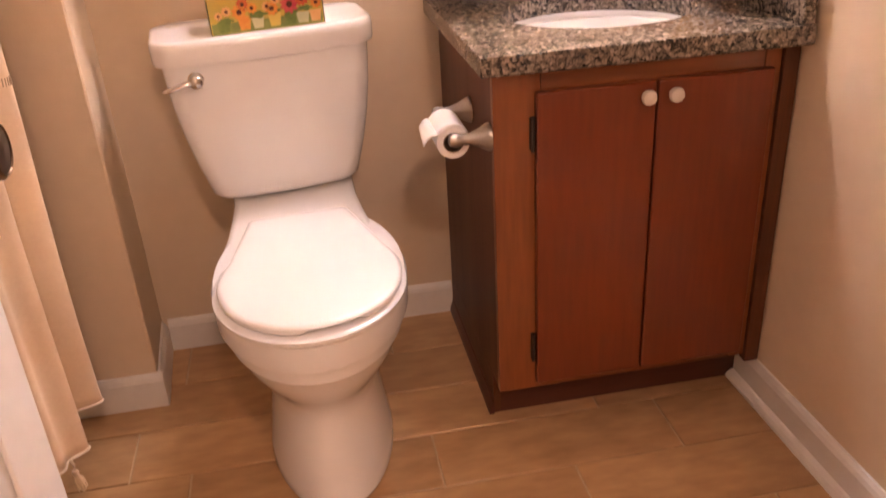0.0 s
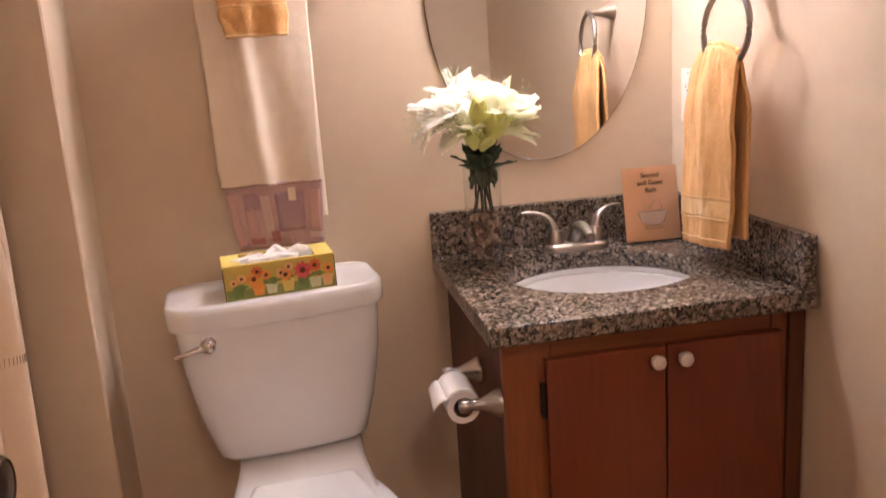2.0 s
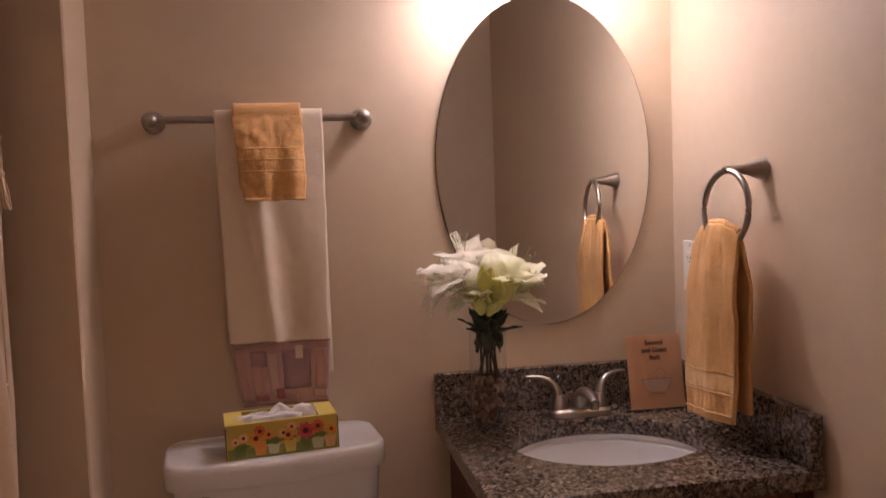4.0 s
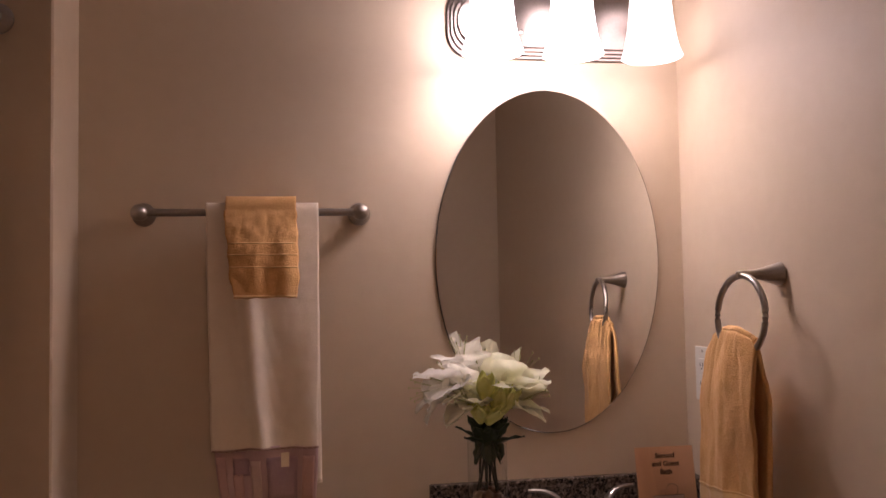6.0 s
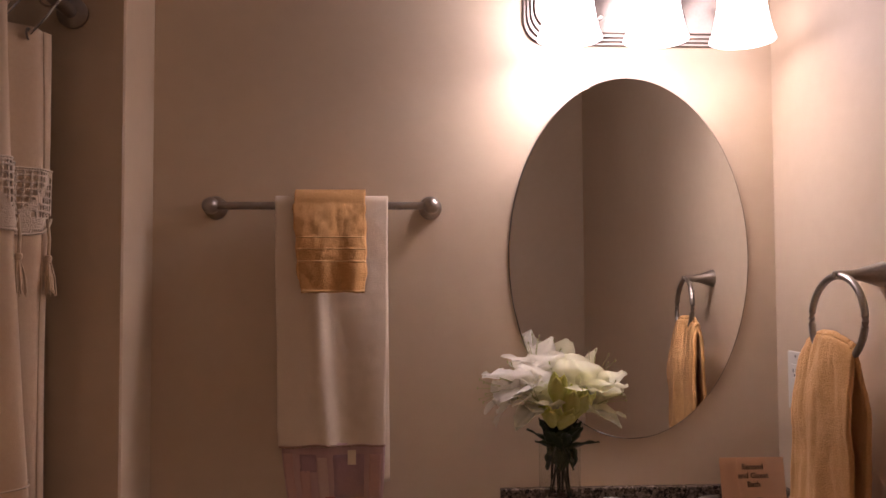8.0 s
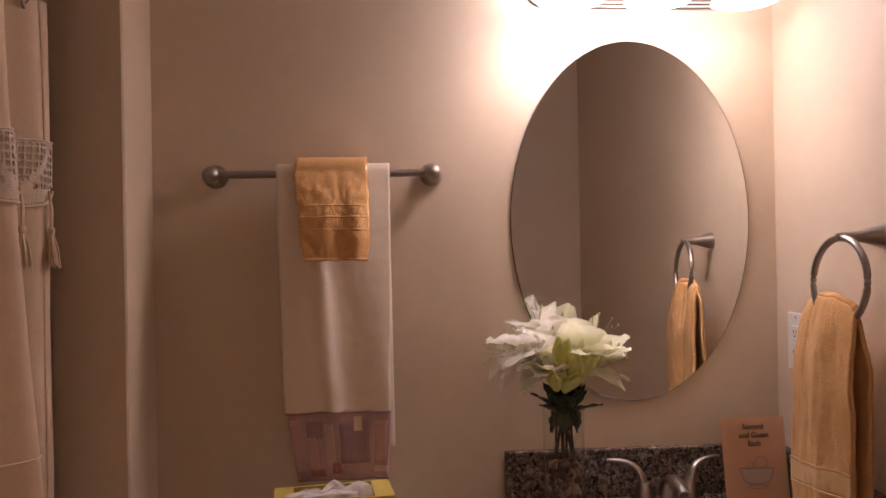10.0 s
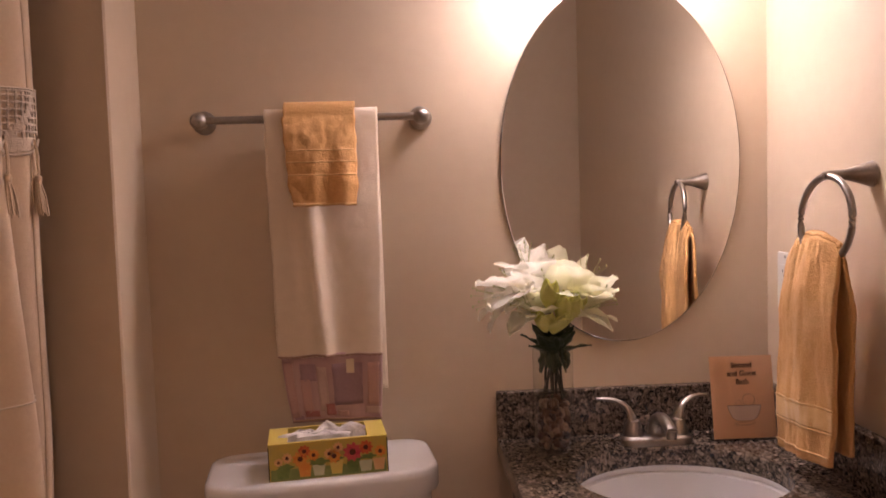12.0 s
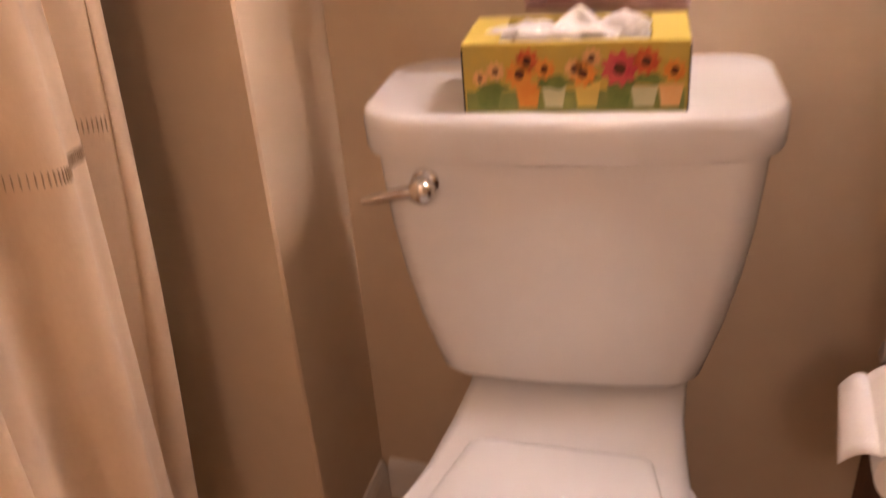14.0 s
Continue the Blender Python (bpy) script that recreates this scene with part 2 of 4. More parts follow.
POLLEN = mat("pale green filament", (0.50, 0.52, 0.26), 0.6)
PEBBLE = mat("brown and tan pebbles", (0.075, 0.033, 0.019), 0.4, (0.32, 0.19, 0.125), 45.0, 60.0, 1.0, 0.2, 200.0)
nt = PEBBLE.node_tree
geo, ramp = nt.nodes.new("ShaderNodeNewGeometry"), nt.nodes.new("ShaderNodeValToRGB")
for e, c in zip(ramp.color_ramp.elements, ((0.025, 0.012, 0.008), (0.46, 0.34, 0.25))):
    e.color = (*c, 1)
e = ramp.color_ramp.elements.new(0.55)
e.color = (0.13, 0.062, 0.034, 1)
nt.links.new(geo.outputs["Random Per Island"], ramp.inputs["Fac"])
nt.links.new(ramp.outputs["Color"], nt.nodes["Principled BSDF"].inputs["Base Color"])
PLASTIC = mat("white outlet plastic", (0.80, 0.77, 0.71), 0.3)
SLOT = mat("outlet slot", (0.02, 0.02, 0.02), 0.6)
LINER = mat("grey-beige liner", (0.52, 0.42, 0.33), 0.7, (0.45, 0.35, 0.27), 5.0, 60.0, 0.6)
SHADES = [glow_mat("lit frosted glass", (0.95, 0.92, 1.0), e) for e in (27.0, 13.5, 7.0)]
VASE_GLASS = clear_glass("clear vase glass")
ACRYLIC = clear_glass("clear acrylic", (0.97, 0.97, 0.96))
MIRROR = bpy.data.materials.new("mirror silver")
MIRROR.use_nodes = True
MIRROR.node_tree.nodes["Principled BSDF"].inputs["Base Color"].default_value = (0.86, 0.87, 0.86, 1)
MIRROR.node_tree.nodes["Principled BSDF"].inputs["Metallic"].default_value = 1.0
MIRROR.node_tree.nodes["Principled BSDF"].inputs["Roughness"].default_value = 0.015
EDGE = mat("dark mirror edge", (0.05, 0.048, 0.045), 0.5)

# ---- helpers for shapes ----


def finish(name, bm, material, smooth=False):
    bmesh.ops.recalc_face_normals(bm, faces=bm.faces)
    me = bpy.data.meshes.new(name)
    bm.to_mesh(me)
    bm.free()
    me.materials.append(material)
    if smooth:
        for p in me.polygons:
            p.use_smooth = True
        me.set_sharp_from_angle(angle=radians(smooth if smooth is not True else 42))
    return me


def offset_of(ob):
    v = Vector()
    while ob:
        v += ob.location
        ob = ob.parent
    return v


def thing(name, at, label, category, group=""):
    ob = new(name)
    ob.location = at
    ob.empty_display_size = 0.05
    return tagged(ob, label, category, group)


def part(name, bm, material, parent, label="", smooth=False):
    ob = new(name, finish(name, bm, material, smooth))
    ob.parent = parent
    ob.location = -offset_of(parent)
    return tagged(ob, label)


def single(name, bm, material, label, category, smooth=False, kind="", group=""):
    return tagged(new(name, finish(name, bm, material, smooth)), label, category, group, kind)


def box(a, b, bevel=0.0, seg=2, bm=None):
    fresh = bm is None
    bm = bm or bmesh.new()
    made = bmesh.ops.create_cube(bm, size=1)["verts"]
    for v in made:
        v.co = Vector([(a[i] + b[i]) / 2 + v.co[i] * (b[i] - a[i]) for i in range(3)])
    if bevel:
        es = {e for v in made for e in v.link_edges}
        bmesh.ops.bevel(bm, geom=list(es), offset=bevel, segments=seg, profile=0.5, affect="EDGES")
    return bm


def loft(rings, closed=True, cap=True, bm=None):
    bm = bm or bmesh.new()
    vs = [[bm.verts.new(p) for p in ring] for ring in rings]
    n = len(rings[0])
    for a, b in zip(vs, vs[1:]):
        for i in range(n if closed else n - 1):
            j = (i + 1) % n
            bm.faces.new((a[i], a[j], b[j], b[i]))
    if cap and closed:
        bm.faces.new(vs[0])
        bm.faces.new(vs[-1])
    return bm


def revolve(profile, centre, seg=32, axis="Z", cap=False, bm=None):
    """profile: (radius, along the axis)."""
    c = Vector(centre)
    rings = []
    for r, h in profile:
        ring = []
        for i in range(seg):
            a = 2 * math.pi * i / seg
            u, w = max(r, 1e-4) * math.cos(a), max(r, 1e-4) * math.sin(a)
            ring.append(c + Vector({"Z": (u, w, h), "Y": (u, h, w), "X": (h, u, w)}[axis]))
        rings.append(ring)
    return loft(rings, True, cap, bm)


def tube(points, radius, seg=10, bm=None, flat=1.0):
    """A round bar along points; radius may be a list; flat squeezes it across its second side."""
    pts = [Vector(p) for p in points]
    rad = radius if isinstance(radius, (list, tuple)) else [radius] * len(pts)
    rings, up = [], Vector((0.02, 0.03, 1)).normalized()
    for i, p in enumerate(pts):
        d = (pts[min(i + 1, len(pts) - 1)] - pts[max(i - 1, 0)]).normalized()
        s = d.cross(up)
        if s.length < 0.1:
            s = d.cross(Vector((1, 0, 0)))
        s.normalize()
        q = s.cross(d).normalized()
        rings.append([p + rad[i] * (math.cos(t) * s + flat * math.sin(t) * q) for t in (2 * math.pi * k / seg for k in range(seg))])
    return loft(rings, True, True, bm)


def bezier(p0, p1, p2, p3, n=10):
    out = []
    for i in range(n + 1):
        t = i / n
        out.append(Vector(p0) * (1 - t) ** 3 + Vector(p1) * 3 * t * (1 - t) ** 2 + Vector(p2) * 3 * t * t * (1 - t) + Vector(p3) * t ** 3)
    return out


def rrect(cx, cy, hx, hy, r, z, k=6, bow=0.0):
    """A rounded rectangle ring at height z; bow pushes the -y side out in the middle."""
    out = []
    for sx, sy, a0 in ((1, 1, 0), (-1, 1, 90), (-1, -1, 180), (1, -1, 270)):
        for i in range(k + 1):
            a = radians(a0 + 90 * i / k)
            out.append(Vector((cx + sx * (hx - r) + r * math.cos(a), cy + sy * (hy - r) + r * math.sin(a), z)))
    if bow:
        fine = []
        for n, (p, q) in enumerate(zip(out, out[1:] + out[:1])):
            m = 6 if n % (k + 1) == k else 1
            fine += [p.lerp(q, i / m) for i in range(m)]
        out = fine
        for p in out:
            if p.y < cy:
                p.y -= bow * max(0, 1 - ((p.x - cx) / hx) ** 2)
    return out


def sheet(fn, nu, nv, bm=None):
    """A grid of points fn(u, v), u and v from 0 to 1."""
    bm = bm or bmesh.new()
    g = [[bm.verts.new(fn(i / nu, j / nv)) for i in range(nu + 1)] for j in range(nv + 1)]
    for j in range(nv):
        for i in range(nu):
            bm.faces.new((g[j][i], g[j][i + 1], g[j + 1][i + 1], g[j + 1][i]))
    return bm


def thick(ob, t, offset=0.0, bevel=0.0):
    s = ob.modifiers.new("thickness", "SOLIDIFY")
    s.thickness, s.offset = t, offset
    return ob


def wob(p, s, a):
    return noise.noise(Vector(p) * s) * a


# ---- structure ----
H = 2.44
SKEW = 0.018


def right_x(y):
    return -SKEW * max(y, -1.1)


def structure(name, bm, material, label, category):
    return single(name, bm, material, label, category, kind="structure")


floor = structure("floor", box((-2.3, -3.2, -0.1), (0.25, 0.1, -0.004)), GROUT, "tan wood-look plank tile floor with sandy grout", "floor")
structure("ceiling", box((-2.3, -3.2, H), (0.25, 0.1, H + 0.08)), CEIL, "plain white painted ceiling", "ceiling")
structure("wall_back", box((-2.3, 0.0, 0), (0.25, 0.1, H)), WALL, "beige painted wall behind the toilet and vanity", "wall")
structure("wall_wing", loft([[Vector((x, y, z)) for x, y in ((-2.2, -0.24), (-1.320, -0.24), (-1.3165, -0.2365), (-1.333, -0.001), (-2.2, -0.001))] for z in (0, H)]), WALL, "beige painted wing wall beside the shower", "wall")
structure("wall_left", box((-2.3, -3.1, 0), (-2.2, 0.0, H)), WALL, "plain beige wall behind the shower curtain", "wall")
structure("wall_hall", box((-2.3, -3.2, 0), (0.25, -3.1, H)), WALL, "plain beige hall wall", "wall")
bm = bmesh.new()
ring = [(right_x(0.05), 0.05), (right_x(-1.1), -1.1), (right_x(-3.1), -3.1), (0.25, -3.1), (0.25, 0.05)]
loft([[Vector((x, y, z)) for x, y in ring] for z in (0, H)], bm=bm)
structure("wall_right", bm, WALL, "beige painted wall beside the vanity", "wall")
# front wall with the doorway the camera stands in
DX0, DX1, DY = -1.27, -0.46, -1.96
bm = box((-2.2, DY - 0.12, 0), (DX0, DY, H))
box((DX1, DY - 0.12, 0), (0.08, DY, H), bm=bm)
box((DX0, DY - 0.12, 2.06), (DX1, DY, H), bm=bm)
structure("wall_front", bm, WALL, "beige painted wall with the doorway", "wall")
bm = box((DX1 - 0.02, DY - 0.122, 0), (DX1 - 0.001, DY + 0.002, 2.06))
box((DX0 + 0.001, DY - 0.122, 0), (DX0 + 0.02, DY + 0.002, 2.06), bm=bm)
box((DX0 + 0.02, DY - 0.122, 2.04), (DX1 - 0.02, DY + 0.002, 2.06), bm=bm)
box((DX1 - 0.012, DY + 0.002, 0), (DX1 + 0.055, DY + 0.016, 2.10), bm=bm)
box((DX0 - 0.055, DY + 0.002, 2.06), (DX1 + 0.055, DY + 0.016, 2.12), bm=bm)
structure("door_frame", bm, TRIM, "white painted door jamb and casing", "trim")


def baseboard(name, p, q, out, round_shoe=False, z=0.088):
    """A moulded board along p to q (plan), with its face towards out."""
    p, q, o = Vector((*p, 0)), Vector((*q, 0)), Vector((*out, 0))
    prof = [(0, 0), (0.013, 0), (0.013, z - 0.018), (0.010, z - 0.008), (0.005, z), (0, z)]
    if round_shoe:
        prof = [(0, 0), (0.031, 0), (0.030, 0.007), (0.025, 0.014), (0.018, 0.018), (0.013, 0.019)] + prof[2:]
    rings = [[e + o * d + Vector((0, 0, h)) for d, h in prof] for e in (p, q)]
    structure(name, loft(rings), TRIM, "white painted baseboard along the wall", "baseboard")


baseboard("baseboard_back", (-1.318, 0), (-0.578, 0), (0, -1))
baseboard("baseboard_wing_side", (-1.3165, -0.24), (-1.332, -0.0135), (1, 0.07))
baseboard("baseboard_wing_front", (-2.19, -0.24), (-1.304, -0.24), (0, -1))
baseboard("baseboard_right", (right_x(-0.47), -0.47), (right_x(-1.1), -1.1), (-1, -SKEW), True)
baseboard("baseboard_right_near", (right_x(-1.1), -1.1), (right_x(-1.1), -1.95), (-1, 0), True)
baseboard("baseboard_front", (DX1 + 0.06, DY), (0.03, DY), (0, 1))

# ---- vanity ----
CX0, CX1, CF = -0.575, -0.002, -0.535
vanity = thing("vanity_cabinet", (-0.29, -0.27, 0), "red-brown stained wooden vanity cabinet with two closed doors", "cabinet")
part("side_panel", box((CX0, CF, 0.105), (CX0 + 0.016, -0.002, 0.792), 0.0015), WOOD_SIDE, vanity, "stained side panel with visible grain, darkened for shade")
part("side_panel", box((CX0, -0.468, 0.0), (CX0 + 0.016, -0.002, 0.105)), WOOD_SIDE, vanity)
part("base_moulding", loft([[Vector((CX0 - d, y, h)) for d, h in ((0, 0), (0.011, 0), (0.010, 0.012), (0.003, 0.032), (0, 0.034))] for y in (-0.474, -0.002)]), WOOD_KICK, vanity)
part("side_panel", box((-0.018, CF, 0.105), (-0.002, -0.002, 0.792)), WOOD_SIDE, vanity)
part("toe_board", box((CX0 + 0.016, -0.468, 0.0), (0.003, -0.452, 0.105)), WOOD_KICK, vanity, "dark recessed toe board")
part("bottom_panel", box((CX0 + 0.016, CF + 0.02, 0.105), (-0.018, -0.002, 0.121)), WOOD_KICK, vanity)
part("stile", box((CX0 - 0.001, CF - 0.002, 0.105), (-0.488, CF + 0.017, 0.790), 0.002), WOOD_FRAME, vanity, "amber-toned oak stile")
part("stile", box((-0.058, CF - 0.002, 0.105), (-0.026, CF + 0.017, 0.790), 0.002), WOOD_FRAME, vanity)
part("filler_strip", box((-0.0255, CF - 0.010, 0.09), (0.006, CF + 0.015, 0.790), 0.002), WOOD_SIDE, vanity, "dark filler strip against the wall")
part("rail", box((-0.487, CF - 0.001, 0.735), (-0.059, CF + 0.016, 0.790), 0.002), WOOD_RAIL, vanity)
part("rail", box((-0.487, CF - 0.001, 0.105), (-0.059, CF + 0.016, 0.150), 0.002), WOOD_RAIL, vanity)
part("back_panel", box((CX0 + 0.016, -0.008, 0.121), (-0.018, -0.002, 0.79)), WOOD_KICK, vanity)
for x0, x1, kx in ((-0.500, -0.2755, -0.2985), (-0.2725, -0.046, -0.2465)):
    d = part("cabinet_door", box((x0, CF - 0.021, 0.127), (x1, CF - 0.003, 0.750), 0.004, 3), WOOD_DOOR, vanity, "flat red-brown slab door")
    bm = revolve([(0.006, 0.0), (0.0065, -0.008), (0.0075, -0.011), (0.0125, -0.013), (0.0142, -0.019), (0.0125, -0.025), (0.007, -0.028), (0.0, -0.0285)], (kx, CF - 0.021, 0.726), 24, "Y")
    part("knob", bm, KNOB, d, "round pale satin knob", True)
for z in (0.672, 0.214):
    bm = box((-0.5095, CF - 0.008, z - 0.03), (-0.5015, CF - 0.0025, z + 0.03), 0.001)
    revolve([(0.004, -0.033), (0.004, 0.033)], (-0.505, CF - 0.0125, z), 12, cap=True, bm=bm)
    part("hinge", bm, IRON, vanity, "small dark metal hinge")

# countertop with an oval cut-out
SX, SY, SA, SB, TOP = -0.296, -0.294, 0.197, 0.166, 0.830
counter = thing("countertop", (-0.29, -0.29, 0.79), "dark speckled granite vanity top with backsplash", "countertop")
bm = bmesh.new()
N = 72
x0, x1, y0, y1 = -0.607, 0.004, -0.585, -0.002
outer = []
for i in range(N):
    a = 2 * math.pi * i / N
    c, s = math.cos(a), math.sin(a)
    k = min(((x1 if c > 0 else x0) - SX) / c if abs(c) > 1e-6 else 9, ((y1 if s > 0 else y0) - SY) / s if abs(s) > 1e-6 else 9)
    outer.append([SX + k * c, SY + k * s])
for cx, cy in ((x0, y0), (x0, y1), (x1, y0), (x1, y1)):
    near = min(outer, key=lambda p: (p[0] - cx) ** 2 + (p[1] - cy) ** 2)
    near[0], near[1] = cx, cy
inner = [(SX + SA * math.cos(2 * math.pi * i / N), SY + SB * math.sin(2 * math.pi * i / N)) for i in range(N)]


def mid(p, inset, z):
    return Vector((min(max(p[0], x0 + inset), x1), min(max(p[1], y0 + inset), y1), z))


rings = [[Vector((*p, 0.793)) for p in inner], [mid(p, 0.004, 0.793) for p in outer], [mid(p, 0, 0.797) for p in outer], [mid(p, 0, TOP - 0.005) for p in outer],
         [mid(p, 0.0015, TOP - 0.0015) for p in outer], [mid(p, 0.006, TOP) for p in outer], [Vector((SX + (p[0] - SX) * 1.012, SY + (p[1] - SY) * 1.012, TOP)) for p in inner],
         [Vector((*p, TOP - 0.003)) for p in inner], [Vector((*p, 0.793)) for p in inner]]
loft(rings, cap=False, bm=bm)
part("slab", bm, GRANITE, counter, smooth=30)
part("backsplash", box((-0.607, -0.0215, TOP + 0.0005), (-0.001, -0.0015, 0.932), 0.003), GRANITE, counter)
part("side_splash", box((-0.0225, -0.583, TOP + 0.0005), (0.001, -0.0235, 0.930), 0.003), GRANITE, counter)

sink = thing("undermount_sink", (SX, SY, 0.66), "white oval undermount basin", "sink")
prof = [(1.03, 0.7925), (1.03, 0.780), (0.985, 0.778), (0.95, 0.750), (0.88, 0.705), (0.72, 0.670), (0.45, 0.652), (0.12, 0.646), (0.10, 0.640), (0.0, 0.640)]
part("basin", loft([[Vector((SX + max(k, 0.01) * SA * math.cos(t), SY + max(k, 0.01) * SB * math.sin(t), z)) for t in (2 * math.pi * i / 64 for i in range(64))] for k, z in prof], cap=False), PORC, sink, smooth=True)
part("drain", revolve([(0.021, 0.6465), (0.021, 0.6495), (0.016, 0.650), (0.014, 0.647), (0.0, 0.647)], (SX, SY, 0), 24), CHROME, sink, "chrome drain ring", True)

# faucet
FX, FY = -0.282, -0.095
faucet = thing("faucet", (FX, FY, TOP), "brushed nickel two-handle faucet behind the basin", "faucet")
bm = loft([rrect(FX, FY, hx, hy, hy - 0.001, z, 8) for hx, hy, z in ((0.074, 0.026, TOP), (0.075, 0.0265, TOP + 0.011), (0.071, 0.023, TOP + 0.016), (0.055, 0.015, TOP + 0.019))])
part("base_plate", bm, NICKEL, faucet, smooth=True)
pts = bezier((FX, FY + 0.004, TOP + 0.018), (FX, FY + 0.002, TOP + 0.066), (FX, FY - 0.042, TOP + 0.070), (FX, FY - 0.098, TOP + 0.050), 14)
part("spout", tube(pts, [0.0185 - 0.0005 * i for i in range(15)], 18, flat=0.8), NICKEL, faucet, smooth=True)
part("aerator", revolve([(0.0, -0.004), (0.010, -0.004), (0.0105, 0.012), (0.0, 0.012)], (FX, FY - 0.095, TOP + 0.040), 18), NICKEL, faucet, smooth=True)
for s in (-1, 1):
    hx = FX + s * 0.047
    bm = revolve([(0.0215, 0.016), (0.021, 0.024), (0.0175, 0.036), (0.013, 0.048), (0.0, 0.051)], (hx, FY + 0.006, TOP), 24)
    h = part("handle", bm, NICKEL, faucet, smooth=True)
    pts = bezier((hx, FY + 0.006, TOP + 0.036), (hx + s * 0.002, FY + 0.012, TOP + 0.072), (hx + s * 0.016, FY + 0.02, TOP + 0.094), (hx + s * 0.072, FY + 0.032, TOP + 0.090), 12)
    part("lever", tube(pts, [0.014, 0.0135, 0.0125, 0.0116, 0.0107, 0.0098, 0.009, 0.0083, 0.0077, 0.0072, 0.0068, 0.0062, 0.0045], 14, flat=0.62), NICKEL, h, smooth=True)

# toilet paper on the cabinet side
TZ, TX = 0.664, -0.640
holder = thing("toilet_paper_holder", (CX0, -0.425, TZ), "brushed nickel two-post paper holder on the cabinet", "paper holder")
for y in (-0.338, -0.510):
    bm = revolve([(0.0265, 0.0), (0.0265, -0.004), (0.024, -0.009), (0.017, -0.022), (0.0115, -0.038), (0.010, -0.052), (0.0125, -0.060), (0.013, -0.068), (0.010, -0.076), (0.0, -0.079)], (CX0 - 0.001, y, TZ), 24, "X")
    part("post", bm, NICKEL, holder, smooth=True)
part("roller", revolve([(0.006, -0.516), (0.0075, -0.512), (0.0075, -0.336), (0.006, -0.332)], (TX, 0, TZ), 16, "Y", True), NICKEL, holder, smooth=True)
roll = thing("toilet_roll", (TX, -0.425, TZ - 0.012), "white toilet roll, nearly used up, loose end draped over", "toilet roll")
RC = Vector((TX, 0, TZ - 0.0125))
bm = revolve([(0.0195, -0.486), (0.031, -0.486), (0.0315, -0.482), (0.0315, -0.384), (0.031, -0.380), (0.0195, -0.380), (0.0195, -0.486)], RC, 36, "Y")
part("paper", bm, PAPER, roll, smooth=True)
part("core", revolve([(0.0192, -0.4865), (0.0178, -0.4865), (0.0178, -0.3795), (0.0192, -0.3795), (0.0192, -0.4865)], RC, 30, "Y"), CARDB, roll, "brown card core", True)


def loose(u, v):
    y = -0.485 + 0.104 * u
    if v < 0.45:
        a = radians(20 + 130 * v / 0.45)
        r = 0.0330
        return Vector((RC.x + r * math.cos(a), y, RC.z + r * math.sin(a)))
    t = (v - 0.45) / 0.55
    a = radians(150)
    return Vector((RC.x + 0.0330 * math.cos(a) - 0.026 * t + 0.006 * t * u, y + 0.012 * t * (1 - u), RC.z + 0.0330 * math.sin(a) + 0.003 * math.sin(t * 3) - 0.016 * t * t - 0.008 * t * (1 - u)))


thick(part("loose_end", sheet(loose, 8, 20), PAPER, roll, "folded loose end of the paper", True), 0.0012)

# ---- toilet ----
TANK_YAW, TANK_ROLL = radians(6.5), radians(-0.9)


def askew(bm):
    """Turns a tank part a little about the tank's middle, as the loosely bolted tank stands."""
    c = Vector((TCX, -0.135, 0.50))
    bmesh.ops.rotate(bm, cent=c, matrix=Euler((0, TANK_ROLL, TANK_YAW)).to_matrix(), verts=bm.verts)
    return bm


TCX, BCX = -0.967, -0.934
toilet = thing("toilet", (BCX, -0.40, 0), "white two-piece toilet with the lid closed", "toilet")
rings = []
for z, hx, yf in ((0.494, 0.138, -0.226), (0.498, 0.150, -0.240), (0.507, 0.158, -0.245), (0.54, 0.1675, -0.246), (0.58, 0.179, -0.2465), (0.64, 0.192, -0.247), (0.70, 0.201, -0.2475), (0.76, 0.206, -0.248), (0.787, 0.2075, -0.248)):
    hy = (-yf - 0.042) / 2
    rings.append(rrect(TCX, -0.031 - hy, hx, hy, min(0.035, hy * 0.6), z, 6, 0.012))
part("tank", askew(loft(rings)), PORC, toilet, smooth=50)
rings = []
for z, g, r in ((0.7865, -0.010, 0.046), (0.7875, -0.002, 0.050), (0.793, 0.0, 0.052), (0.820, 0.0005, 0.052), (0.831, -0.001, 0.051), (0.8352, -0.0045, 0.049), (0.8365, -0.010, 0.046), (0.8365, -0.06, 0.02)):
    rings.append(rrect(TCX, -0.133, 0.2235 + g, 0.107 + g, r, z, 8, 0.018))
part("tank_lid", askew(loft(rings)), PORC, toilet, smooth=60)
part("gasket_gap", box((TCX - 0.10, -0.20, 0.492), (TCX + 0.10, -0.05, 0.502)), SEATM, toilet)

# lever on the tank front
lev = part("flush_lever", askew(revolve([(0.0155, 0.0), (0.0155, -0.003), (0.011, -0.007), (0.010, -0.012), (0.0135, -0.016), (0.0148, -0.023), (0.0125, -0.029), (0.007, -0.033), (0.0, -0.034)], (-1.114, -0.244, 0.762), 24, "Y")), CHROME, toilet, "polished chrome flush lever", True)
part("arm", askew(tube(bezier((-1.114, -0.265, 0.762), (-1.137, -0.271, 0.763), (-1.153, -0.273, 0.755), (-1.179, -0.272, 0.752), 8), [0.0085, 0.0085, 0.008, 0.0075, 0.007, 0.0068, 0.0068, 0.006, 0.003], 12, flat=0.8)), CHROME, lev, smooth=True)


